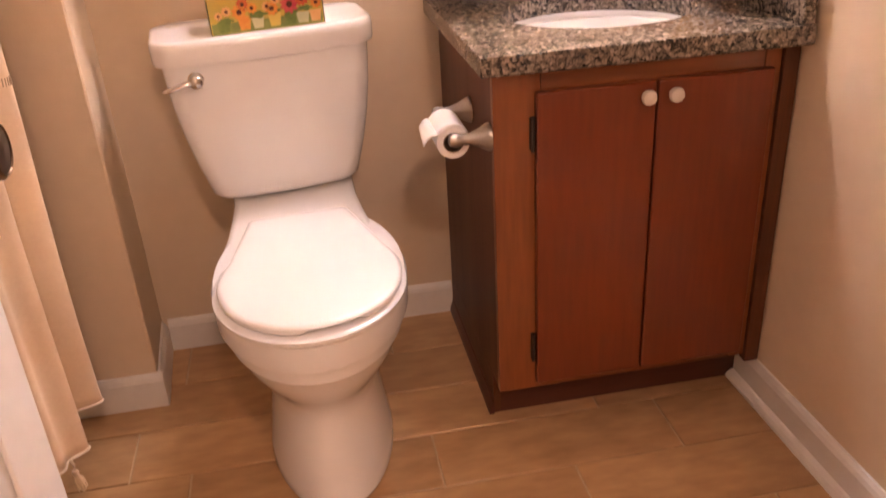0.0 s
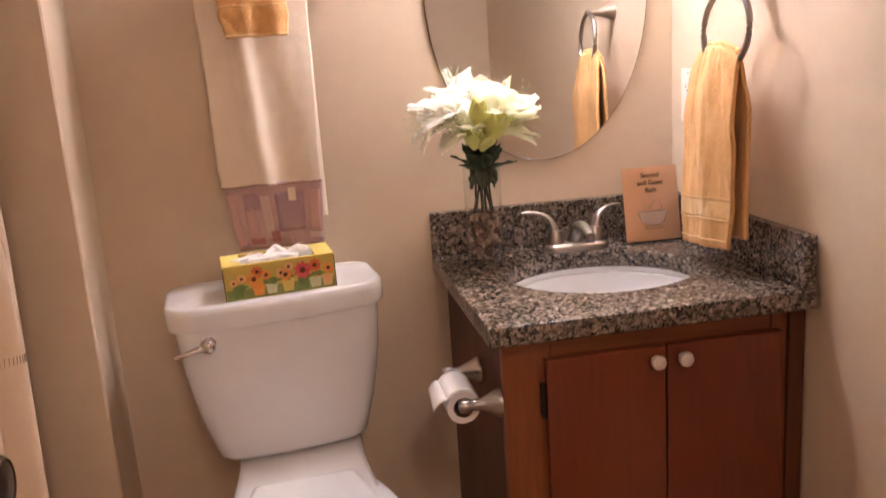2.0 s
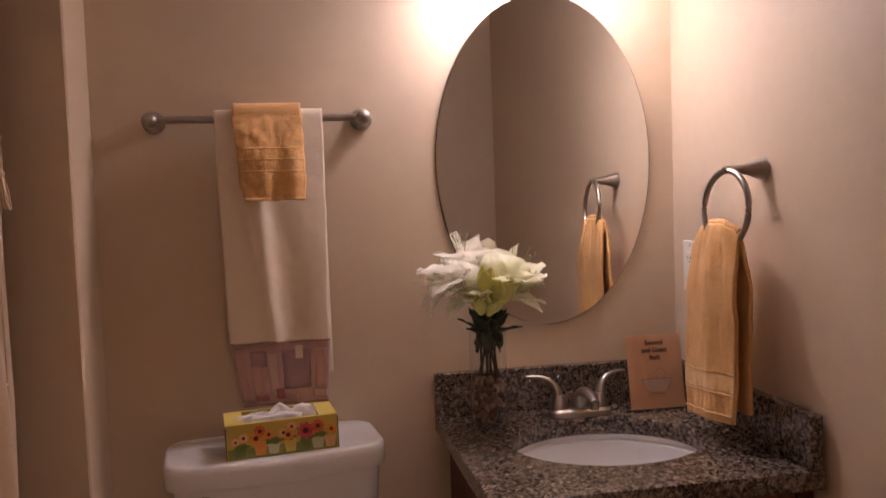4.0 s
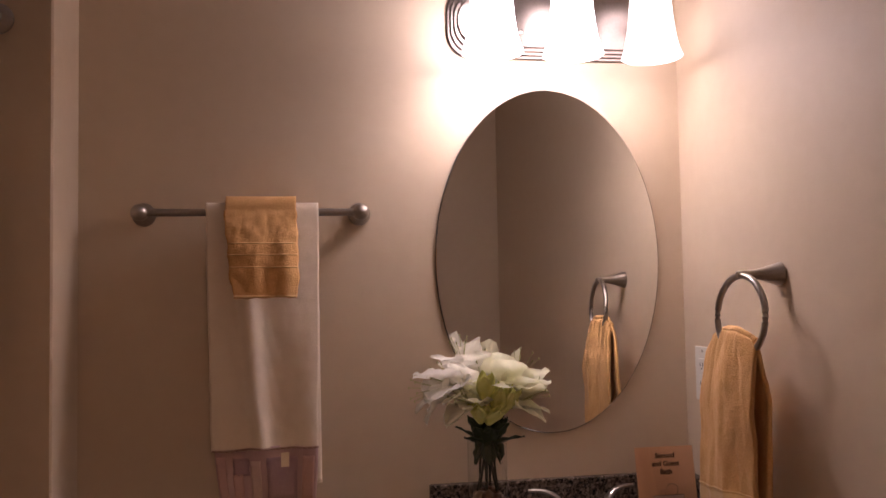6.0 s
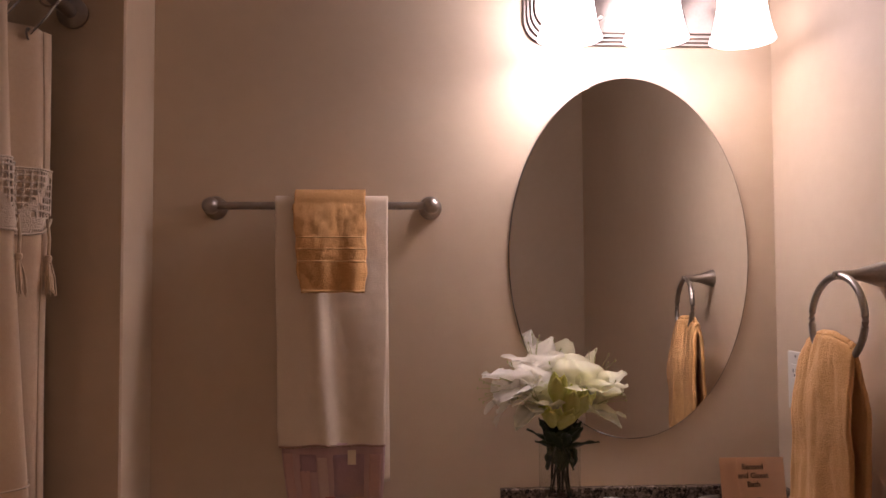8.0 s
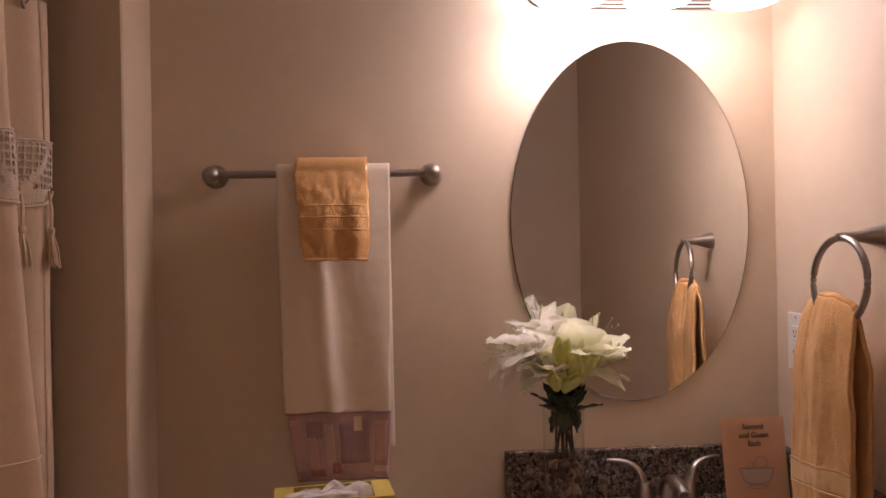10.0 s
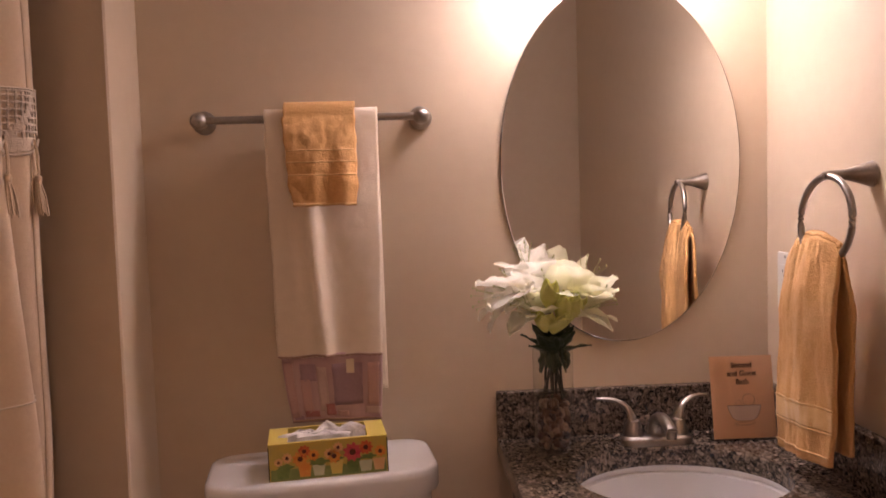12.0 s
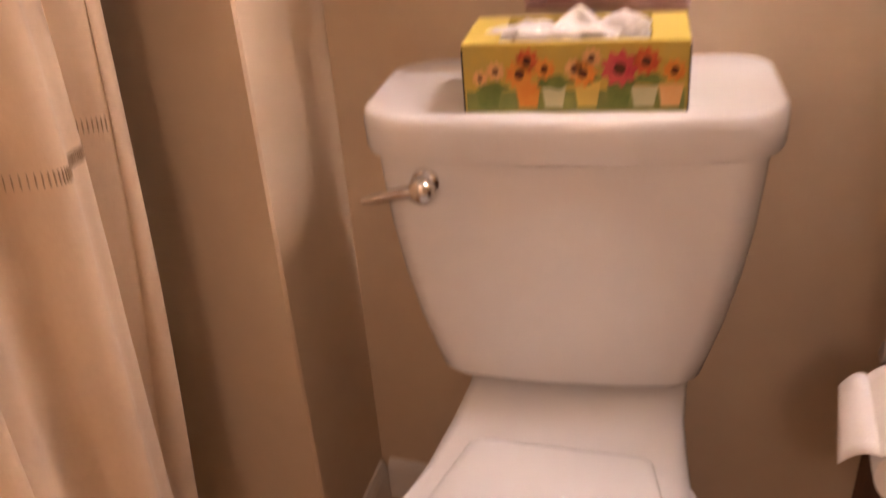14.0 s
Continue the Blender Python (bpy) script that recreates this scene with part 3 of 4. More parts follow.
def egg(z, hw, yb, yf, cx=BCX, flatback=0.0, n=48, shift=0.0):
    """An oval outline, widest a little behind its middle, with a flattened back."""
    out, ym = [], yb + (yf - yb) * 0.52
    for i in range(n):
        a = 2 * math.pi * i / n
        c, s = math.cos(a), math.sin(a)
        if s < 0:
            x, y = hw * c, ym + (ym - yf) * s
        else:
            x = hw * math.copysign(abs(c) ** (1 - 0.35 * flatback), c)
            y = ym + (yb - ym) * s ** (1 - 0.5 * flatback)
        out.append(Vector((cx + x, y, z)))
    return out


rings = [egg(0.0, 0.130, -0.12, -0.690), egg(0.012, 0.134, -0.115, -0.698), egg(0.03, 0.132, -0.115, -0.695), egg(0.08, 0.124, -0.12, -0.682), egg(0.14, 0.118, -0.13, -0.670), egg(0.190, 0.115, -0.14, -0.664),
         egg(0.218, 0.116, -0.15, -0.666), egg(0.238, 0.122, -0.16, -0.676), egg(0.262, 0.136, -0.18, -0.696), egg(0.290, 0.150, -0.20, -0.719), egg(0.318, 0.161, -0.20, -0.738), egg(0.346, 0.168, -0.21, -0.750),
         egg(0.350, 0.172, -0.21, -0.757), egg(0.3845, 0.1735, -0.215, -0.761), egg(0.388, 0.1822, -0.22, -0.778),
         egg(0.420, 0.183, -0.22, -0.783), egg(0.440, 0.182, -0.22, -0.783), egg(0.4475, 0.178, -0.225, -0.777), egg(0.4485, 0.158, -0.24, -0.755)]
part("bowl", loft(rings), PORC, toilet, smooth=32)
rings = []
for t, y in ((0, -0.035), (0.1, -0.05), (0.45, -0.15), (0.7, -0.235), (0.85, -0.29), (1.0, -0.36), (1.15, -0.425)):
    hw = 0.132 + (0.021 * max(0, t - 0.75) / 0.25)
    top = max(0.4475, 0.498 - 0.049 * max(0.0, (t - 0.55) / 0.45))
    low = 0.30
    ring = [Vector((BCX - 0.021 + 0.010 * t + x, y, z)) for x, z in ((-hw * 0.86, low), (-hw, 0.36), (-hw, top - 0.016), (-hw + 0.005, top - 0.004), (-hw + 0.018, top), (hw - 0.018, top), (hw - 0.005, top - 0.004), (hw, top - 0.016), (hw, 0.36), (hw * 0.86, low))]
    rings.append(ring)
part("deck", loft(rings), PORC, toilet, smooth=60)
part("seat", loft([egg(0.4490, 0.160, -0.385, -0.778, flatback=0.1), egg(0.4500, 0.172, -0.380, -0.792, flatback=0.1), egg(0.4570, 0.173, -0.380, -0.793, flatback=0.1), egg(0.4605, 0.169, -0.383, -0.788, flatback=0.1)]), SEATM, toilet, smooth=50)


def lid_ring(z, g):
    """Round cover with a straight back edge and slanting rear corners."""
    pts = []
    for i in range(40):
        a = radians(-206 + 232 * i / 39)
        pts.append(Vector((BCX + 0.002 + (0.164 + g) * math.cos(a), -0.600 + (0.180 + g) * math.sin(a), z + (0.0095 if z < 0.47 and -96 < math.degrees(a) < -58 else 0))))
    pts.append(Vector((BCX + 0.092 + g, -0.324 + g, z)))
    pts.append(Vector((BCX + 0.084 + g, -0.317 + g, z)))
    pts.append(Vector((BCX - 0.104 - g, -0.331 + g, z)))
    pts.append(Vector((BCX - 0.112 - g, -0.338 + g, z)))
    return pts


part("seat_cover", loft([lid_ring(0.4625, -0.008), lid_ring(0.4640, -0.002), lid_ring(0.4740, 0.0), lid_ring(0.4785, -0.003), lid_ring(0.4800, -0.010), lid_ring(0.4805, -0.03)]), SEATM, toilet, "smooth white closed cover", 50)
for x in (-0.117, 0.117):
    part("bolt_cap", revolve([(0.012, 0.0), (0.012, 0.008), (0.006, 0.016), (0.0, 0.017)], (BCX + x * 1.0, -0.33, 0.012), 16), SEATM, toilet, smooth=True)

# ---- tissue box on the tank ----
BX0, BX1, BY0, BY1, BZ0, BZ1 = -1.068, -0.846, -0.231, -0.119, 0.8368, 0.906
tissue = thing("tissue_box", (-0.955, -0.175, BZ0), "yellow tissue box printed with potted flowers, half open", "tissue box")
tissue.rotation_euler = (0, TANK_ROLL, TANK_YAW)
bm = box((BX0, BY0, BZ0), (BX1, BY0 + 0.0015, BZ1))
part("front_panel", bm, BOXFRONT, tissue, "yellow front printed with orange and red flowers")
part("back_panel", box((BX0, BY1 - 0.0015, BZ0), (BX1, BY1, BZ1)), BOXY, tissue)
for x in (BX0, BX1 - 0.0015):
    part("end_panel", box((x, BY0 + 0.0016, BZ0), (x + 0.0015, BY1 - 0.0016, BZ1)), BOXG, tissue)
part("bottom_panel", box((BX0 + 0.002, BY0 + 0.002, BZ0), (BX1 - 0.002, BY1 - 0.002, BZ0 + 0.001)), BOXG, tissue)
bm = bmesh.new()
for a, b in (((BX0, BY0), (BX0 + 0.036, BY1)), ((BX1 - 0.036, BY0), (BX1, BY1)), ((BX0 + 0.036, BY0), (BX1 - 0.036, BY0 + 0.008)), ((BX0 + 0.036, BY1 - 0.007), (BX1 - 0.036, BY1))):
    box((*a, BZ1), (*b, BZ1 + 0.0012), bm=bm)
part("top_panel", bm, BOXY, tissue)
for x in (BX0 - 0.0006, BX1 - 0.0012):
    part("dark_edge", box((x, BY0 - 0.0006, BZ0), (x + 0.0018, BY0 + 0.006, BZ1 - 0.004)), BOXEDGE, tissue)
FY0 = BY0 - 0.0012


def disc(x, z, r, y, petals=0, bm=None):
    bm = bm or bmesh.new()
    k = 30
    vs = []
    for i in range(k):
        a = 2 * math.pi * i / k
        rr = r * (1 + (0.18 * math.cos(petals * a) if petals else 0))
        vs.append(bm.verts.new((x + rr * math.cos(a), y, z + rr * math.sin(a))))
    top = bmesh.ops.extrude_face_region(bm, geom=[bm.faces.new(vs)])
    for v in top["geom"]:
        if isinstance(v, bmesh.types.BMVert):
            v.co.y += 0.0005
    return bm


part("green_ground", box((BX0 + 0.003, FY0 + 0.0006, BZ0 + 0.001), (BX1 - 0.003, FY0 + 0.0011, BZ0 + 0.022)), BOXG, tissue)
for px, w, h, m in ((0.026, 0.026, 0.022, INK_GREEN), (0.066, 0.026, 0.030, INK_ORANGE), (0.092, 0.024, 0.024, INK_POT), (0.125, 0.026, 0.030, BOXY), (0.156, 0.024, 0.024, INK_GREEN), (0.180, 0.026, 0.024, INK_POT), (0.205, 0.024, 0.026, INK_PEACH)):
    x, z = BX0 + px, BZ0 + 0.005
    h *= 0.86
    bm = loft([[Vector((x - w * 0.36, y, z)), Vector((x + w * 0.36, y, z)), Vector((x + w * 0.5, y, z + h)), Vector((x - w * 0.5, y, z + h))] for y in (FY0, FY0 + 0.0005)])
    part("printed_pot", bm, m, tissue)
for px, pz, w in ((0.092, 0.036, 0.034), (0.030, 0.030, 0.03), (0.160, 0.036, 0.032), (0.186, 0.038, 0.026), (0.122, 0.040, 0.03)):
    pz *= 0.86
    bm = disc(BX0 + px, BZ0 + pz, w * 0.33, FY0 - 0.0002, 5)
    bmesh.ops.scale(bm, vec=(1.5, 1, 0.6), verts=bm.verts, space=Matrix.Translation((-(BX0 + px), 0, -(BZ0 + pz))))
    part("printed_leaf", bm, INK_GREEN, tissue)
for px, pz, r, m in ((0.018, 0.042, 0.0075, INK_PEACH), (0.034, 0.050, 0.009, INK_PEACH), (0.058, 0.046, 0.0135, INK_ORANGE), (0.066, 0.062, 0.011, INK_RED), (0.083, 0.052, 0.010, INK_ORANGE), (0.112, 0.052, 0.009, INK_PEACH), (0.121, 0.046, 0.0125, INK_ORANGE),
                    (0.129, 0.064, 0.009, INK_PEACH), (0.156, 0.051, 0.0165, INK_PINK), (0.181, 0.059, 0.0125, INK_RED), (0.208, 0.048, 0.0105, INK_ORANGE)):
    pz *= 0.86
    f = part("printed_flower", disc(BX0 + px, BZ0 + pz, r, FY0 - 0.0007, 9), m, tissue)
    part("flower_centre", disc(BX0 + px, BZ0 + pz, r * 0.36, FY0 - 0.0013), INK_DARK, f)


def tissue_fold(x, y, w, h, seed):
    def fn(u, v):
        a = (u - 0.5) * w
        return Vector((x + a + wob((u * 2, v * 2, seed), 1.2, 0.010), y + 0.018 * (v - 0.5) + wob((u * 3, v, seed + 5), 1.1, 0.014), BZ1 - 0.045 + 0.045 * min(1, v * 3) + h * (1 - abs(u - 0.5) * 1.7) * v + wob((u * 3, v * 2, seed + 9), 1.2, 0.007)))
    return sheet(fn, 18, 12)


for x, y, w, h, sd in ((-1.005, -0.184, 0.085, 0.010, 1), (-0.955, -0.179, 0.075, 0.020, 3), (-0.915, -0.187, 0.06, 0.020, 6), (-0.965, -0.199, 0.10, 0.012, 8)):
    thick(part("tissue", tissue_fold(x, y, w, h, sd), PAPER, tissue, "crumpled white tissue", True), 0.0008)
part("tissue_stack", box((BX0 + 0.01, BY0 + 0.01, BZ0 + 0.002), (BX1 - 0.01, BY1 - 0.01, BZ0 + 0.022), 0.004), PAPER, tissue)

# ---- towel bar and towels ----
BARY, BARZ = -0.056, 1.523
bar = thing("towel_bar", (-0.977, -0.03, BARZ), "brushed nickel towel bar with round wall posts", "towel bar")
part("rod", revolve([(0.008, -1.198), (0.008, -0.756)], (0, BARY, BARZ), 20, "X", True), NICKEL, bar, smooth=True)
for x in (-1.202, -0.752):
    bm = revolve([(0.0245, -0.001), (0.0245, -0.006), (0.021, -0.011), (0.0145, -0.017), (0.0125, -0.026), (0.0135, -0.036), (0.0165, -0.046), (0.0175, -0.056), (0.0155, -0.066), (0.009, -0.073), (0.0, -0.075)], (x, 0, BARZ), 28, "Y")
    part("post", bm, NICKEL, bar, smooth=True)

def drape(xl, xr, xl2, xr2, zf, zb, yf, yb, bulge, seed, rad=0.0135, ripple=0.010, cy=BARY, cz=BARZ, ridge=0.0, crumple=0.0):
    """A cloth over the bar: front flap down to zf, back flap down to zb."""
    lf, lb = cz - zf, cz - zb
    arc = math.pi * rad
    total = lf + arc + lb

    def fn(u, v):
        d = v * total
        if d < lf:
            z = zf + d
            t = 1 - d / lf
            y = cy - rad + (yf - (cy - rad)) * t ** 0.8 - bulge * math.sin(math.pi * min(1, t * 1.05)) * math.sin(math.pi * u)
            t2 = t
        elif d < lf + arc:
            a = (d - lf) / rad
            y, z, t2 = cy - rad * math.cos(a), cz + rad * math.sin(a), 0.0
        else:
            e = d - lf - arc
            z, t2 = cz - e, e / lb
            y = cy + rad + (yb - (cy + rad)) * min(1, t2 * 3)
        l = xl + (xl2 - xl) * t2
        r = xr + (xr2 - xr) * t2
        p = Vector((l + (r - l) * u, y, z))
        if d < lf:
            p.y += ripple * t2 ** 0.7 * (math.sin(u * 7.0 + seed + z * 2.0) * 0.5 + noise.noise(Vector((u * 3.0, z * 3.0, seed))) * 1.4)
            p.y -= ridge * min(1, t2 * 2.2) * math.exp(-((u - 0.30 - 0.16 * t2) / 0.07) ** 2)
            p.y -= crumple * (noise.noise(Vector((u * 7.0, z * 42.0, seed))) + 0.6 * noise.noise(Vector((u * 16.0, z * 90.0, seed))))
            p.x += wob((z * 5, seed, u), 1.0, 0.004) + crumple * noise.noise(Vector((z * 30.0, seed, 2.0))) * (u - 0.5) * 3
            p.z += wob((u * 4, seed, 0), 1.0, 0.004) * t2
        return p
    return fn


towel = thing("bath_towel", (-0.955, BARY, BARZ), "cream bath towel with a printed pink end, hung over the bar", "towel")
front = drape(-1.070, -0.841, -1.054, -0.846, 1.041, 1.05, -0.100, -0.034, 0.014, 2.0, 0.0165, 0.010, ridge=0.013, crumple=0.0012)
thick(part("cream_field", sheet(front, 44, 130), CREAM, towel, smooth=True), 0.008)


def hem(u, v):
    p = front(u, 0.0)
    return Vector((p.x, p.y - 0.0062 + 0.001 * math.sin(u * 120), p.z + 0.001 + 0.004 * v))


thick(part("hem_stitching", sheet(hem, 90, 1), LACE, towel, "rust-coloured hem stitching", True), 0.0015)


def band(u, v):
    t = 1 - v
    xl, xr = -1.052 + 0.018 * (1 - v) ** 1.5, -0.847 - 0.006 * (1 - v)
    y = -0.088 - 0.010 * math.sin(math.pi * u) + 0.012 * t + wob((u * 3, v * 2, 4), 1.2, 0.010)
    return Vector((xl + (xr - xl) * u, y, 0.900 + 0.148 * v + 0.005 * math.sin(u * 3.0) * t))


thick(part("printed_band", sheet(band, 36, 24), PRINT, towel, "faded pink and lilac printed end", True), 0.007)


def band_hem(u, v):
    p = band(u, 0.03)
    return Vector((p.x, p.y - 0.0052, p.z - 0.003 + 0.005 * v))


thick(part("hem_stitching", sheet(band_hem, 60, 1), LACE, towel, smooth=True), 0.0015)


def patch(u0, u1, v0, v1, m, name):
    def fn(u, v):
        p = band(u0 + (u1 - u0) * u, v0 + (v1 - v0) * v)
        return Vector((p.x + wob((u * 3, v * 3, u0 * 9), 1.3, 0.002), p.y - 0.0046, p.z))
    thick(part(name, sheet(fn, 6, 8), m, towel, smooth=True), 0.001)


PR1 = mat("faded pink print", (0.64, 0.39, 0.35), 0.95, (0.57, 0.36, 0.34), 40.0, 200.0, 0.9, 0.5, 500.0)
PR2 = mat("faded cream print", (0.68, 0.51, 0.46), 0.95, (0.62, 0.45, 0.42), 40.0, 200.0, 0.9, 0.5, 500.0)
PR3 = mat("faded red print", (0.5, 0.18, 0.18), 0.95, (0.52, 0.25, 0.24), 40.0, 200.0, 0.9, 0.5, 500.0)
PR4 = mat("faded lilac print", (0.4, 0.26, 0.295), 0.95, (0.45, 0.3, 0.32), 40.0, 200.0, 0.9, 0.5, 500.0)
for u0, u1, v0, v1, m in ((0.01, 0.10, 0.08, 0.86, PR1), (0.16, 0.26, 0.14, 0.62, PR1), (0.34, 0.44, 0.16, 0.80, PR2), (0.17, 0.33, 0.60, 0.84, PR4), (0.50, 0.80, 0.24, 0.84, PR4), (0.85, 0.97, 0.22, 0.84, PR1), (0.16, 0.32, 0.08, 0.17, PR3), (0.40, 0.50, 0.09, 0.26, PR3), (0.52, 0.64, 0.08, 0.15, PR1), (0.82, 0.99, 0.10, 0.19, PR2), (0.03, 0.14, 0.02, 0.10, PR4)):
    patch(u0, u1, v0, v1, m, "printed_patch")
thick(part("care_label", sheet(lambda u, v: band(0.64 + 0.08 * u, 0.70 + 0.20 * v) - Vector((0, 0.0075, 0)), 3, 4), CREAM, towel, "small cream care label"), 0.001)
back = drape(-1.062, -0.842, -1.04, -0.838, 1.45, 0.955, -0.09, -0.028, 0.0, 5.0, 0.0125, 0.002)
thick(part("back_fold", sheet(lambda u, v: back(u, 0.28 + 0.72 * v), 14, 40), CREAM, towel, smooth=True), 0.006)

cloth = thing("washcloth", (-0.952, BARY - 0.03, BARZ), "folded golden yellow washcloth hung over the bath towel", "washcloth")
wash = drape(-1.029, -0.887, -1.010, -0.882, 1.346, 1.40, -0.146, -0.030, 0.016, 7.0, 0.0285, 0.012, crumple=0.0035)
thick(part("cloth", sheet(wash, 34, 76), GOLD, cloth, smooth=True), 0.010)
for v0, v1 in ((0.150, 0.158), (0.215, 0.222), (0.275, 0.281)):
    thick(part("woven_band", sheet(lambda u, v: wash(u, v0 + (v1 - v0) * v) - Vector((0, 0.0055, 0)), 30, 2), GOLD_FLAT, cloth, smooth=True), 0.0022)
thick(part("woven_band", sheet(lambda u, v: wash(u, 0.0 + 0.012 * v) - Vector((0, 0.0055, 0)), 30, 2), GOLD_FLAT, cloth, smooth=True), 0.003)

# ---- oval mirror ----
mirror = thing("oval_mirror", (-0.3235, -0.004, 1.42), "frameless oval wall mirror above the vanity", "mirror")
MX, MZ, MA, MB = -0.3235, 1.4185, 0.2605, 0.3875


def oval(k, y, n=96):
    return [Vector((MX + (MA + k) * math.cos(t), y, MZ + (MB + k) * math.sin(t))) for t in (2 * math.pi * i / n for i in range(n))]


part("glass", loft([oval(0.0, -0.0025), oval(0.0, -0.0055), oval(-0.0012, -0.0065)]), MIRROR, mirror, smooth=20)
part("edge", loft([oval(0.0008, -0.0015), oval(0.0008, -0.0052), oval(0.0002, -0.0052), oval(0.0002, -0.0015)], cap=False), EDGE, mirror, "thin dark polished edge")

# ---- vanity light ----
light = thing("vanity_light", (-0.2975, -0.03, 1.92), "brushed nickel vanity light with three lit frosted shades", "wall lamp")


def plate(hx, hz, y0, y1):
    r = lambda y, g: [Vector((p.x, y, p.y)) for p in rrect(-0.2985, 1.956, hx - g, hz - g, min(hz - g, 0.055) - 0.001, 0, 10)]
    return loft([r(y0, 0), r(y1 + 0.002, 0), r(y1, 0.002)])


for hx, hz, y0, y1, nm in ((0.252, 0.0800, -0.001, -0.008, "back_plate"), (0.245, 0.0730, -0.0082, -0.014, "step"), (0.238, 0.0660, -0.0142, -0.020, "step"), (0.231, 0.0580, -0.0202, -0.027, "raised_centre")):
    part(nm, plate(hx, hz, y0, y1), NICKEL_DARK, light, smooth=30)
for x, lit in zip((-0.475, -0.298, -0.119), SHADES):
    part("arm", tube(bezier((x, -0.026, 1.94), (x, -0.075, 1.945), (x, -0.130, 1.995), (x, -0.130, 2.055), 10), 0.0075, 14), NICKEL, light, smooth=True)
    part("socket", revolve([(0.0, 2.076), (0.016, 2.074), (0.024, 2.064), (0.0255, 2.018), (0.022, 2.012)], (x, -0.130, 0), 24), NICKEL, light, smooth=True)
    prof = [(0.020, 2.014), (0.034, 2.008), (0.0415, 1.996), (0.045, 1.967), (0.048, 1.932), (0.053, 1.897), (0.0595, 1.869), (0.0655, 1.854), (0.063, 1.854), (0.051, 1.892), (0.045, 1.932), (0.042, 1.967), (0.038, 1.992), (0.02, 2.002)]
    part("shade", revolve(prof, (x, -0.130, 0), 36), lit, light, "glowing frosted glass bell shade", True)
part("finial", revolve([(0.006, -0.027), (0.007, -0.036), (0.004, -0.040), (0.0, -0.041)], (-0.386, 0, 1.93), 14, "Y"), NICKEL, light, smooth=True)
part("finial", revolve([(0.006, -0.027), (0.007, -0.036), (0.004, -0.040), (0.0, -0.041)], (-0.209, 0, 1.93), 14, "Y"), NICKEL, light, smooth=True)

# ---- towel ring, hand towel, outlet ----
RY, RZ, RX, RR = -0.385, 1.297, -0.073, 0.075
towel_ring = thing("towel_ring", (0.0, RY, RZ), "brushed nickel towel ring on a flared wall post", "towel ring")
WX = right_x(RY)
bm = tube(bezier((WX - 0.001, -0.392, 1.374), (WX - 0.03, -0.390, 1.374), (WX - 0.05, -0.387, 1.374), (RX - 0.004, RY, 1.374), 10), [0.0225, 0.0205, 0.018, 0.0155, 0.013, 0.011, 0.0095, 0.0085, 0.008, 0.0078, 0.006], 20)
part("post", bm, NICKEL, towel_ring, smooth=True)
part("ring", tube([(RX + 0.004 * math.cos(a) - 0.006 * math.sin(a), RY + RR * math.sin(a), RZ + RR * math.cos(a)) for a in (2 * math.pi * i / 48 for i in range(49))], 0.0062, 12), NICKEL, towel_ring, smooth=True)

hand = thing("hand_towel", (RX, RY, 1.1), "golden yellow hand towel looped through the ring", "towel")
ZB = RZ - RR


def hand_half(side):
    """One flap hanging from the ring; side -1 faces the room, +1 the wall."""
    def fn(u, v):
        d = 1 - v
        z = 0.876 + (ZB + 0.048 - 0.876) * v
        if side > 0:
            z = 0.892 + (ZB + 0.048 - 0.892) * v
        gather = 0.76 + 0.24 * min(1, d * 3.0) ** 0.7
        hw = 0.096 * gather
        yc = -0.360 + 0.004 * d
        lift = 0.040 * (1 - math.exp(-(d / 0.05)))
        x = RX + side * (0.006 + (0.020 if side < 0 else 0.006) * min(1, d * 4) ** 0.6 + 0.004 * d)
        fold = (0.006 + 0.003 * d) * (0.7 * math.sin((u - 0.5) * 8 + side) + 0.2 * math.sin((u - 0.5) * 17 + 1.3 * side + d * 2)) * (1.15 - 0.5 * d)
        edge = 0.004 * (abs(u - 0.5) * 2) ** 3
        y = yc + (u - 0.5) * 2 * hw
        zz = z - 0.020 * ((u - 0.5) * 2) ** 2 * math.exp(-d / 0.12) + 0.018 * (u - 0.5) * -1 * d + wob((u * 3, d * 2, side), 1.0, 0.005)
        return Vector((min(x - side * edge + fold + wob((u * 4, z * 9, side), 1.3, 0.006) + wob((u * 14, z * 12, side), 1.0, 0.003) + wob((u * 20, z * 70, side), 1.0, 0.0012), right_x(y) - 0.010), y, zz))
    return fn


ROOM, WALLS = hand_half(-1), hand_half(1)
thick(part("front_flap", sheet(ROOM, 46, 70), GOLD, hand, smooth=True), 0.009)
thick(part("rear_flap", sheet(WALLS, 40, 60), GOLD, hand, smooth=True), 0.008)
thick(part("top_fold", sheet(lambda u, v: ROOM(u, 1).lerp(WALLS(u, 1), v) + Vector((0, 0, 0.006 * math.sin(math.pi * v))), 46, 6), GOLD, hand, smooth=True), 0.009)
for v0, v1 in ((0.245, 0.252), (0.140, 0.147), (0.035, 0.042)):
    thick(part("woven_band", sheet(lambda u, v: ROOM(u, v0 + (v1 - v0) * v) - Vector((0.0052, 0, 0)), 46, 2), GOLD_FLAT, hand, smooth=True), 0.003)
thick(part("woven_band", sheet(lambda u, v: ROOM(u, 0.150 + 0.09 * v) - Vector((0.0045, 0, 0)), 46, 12), GOLD_FLAT, hand, "flat woven border", True), 0.0012)

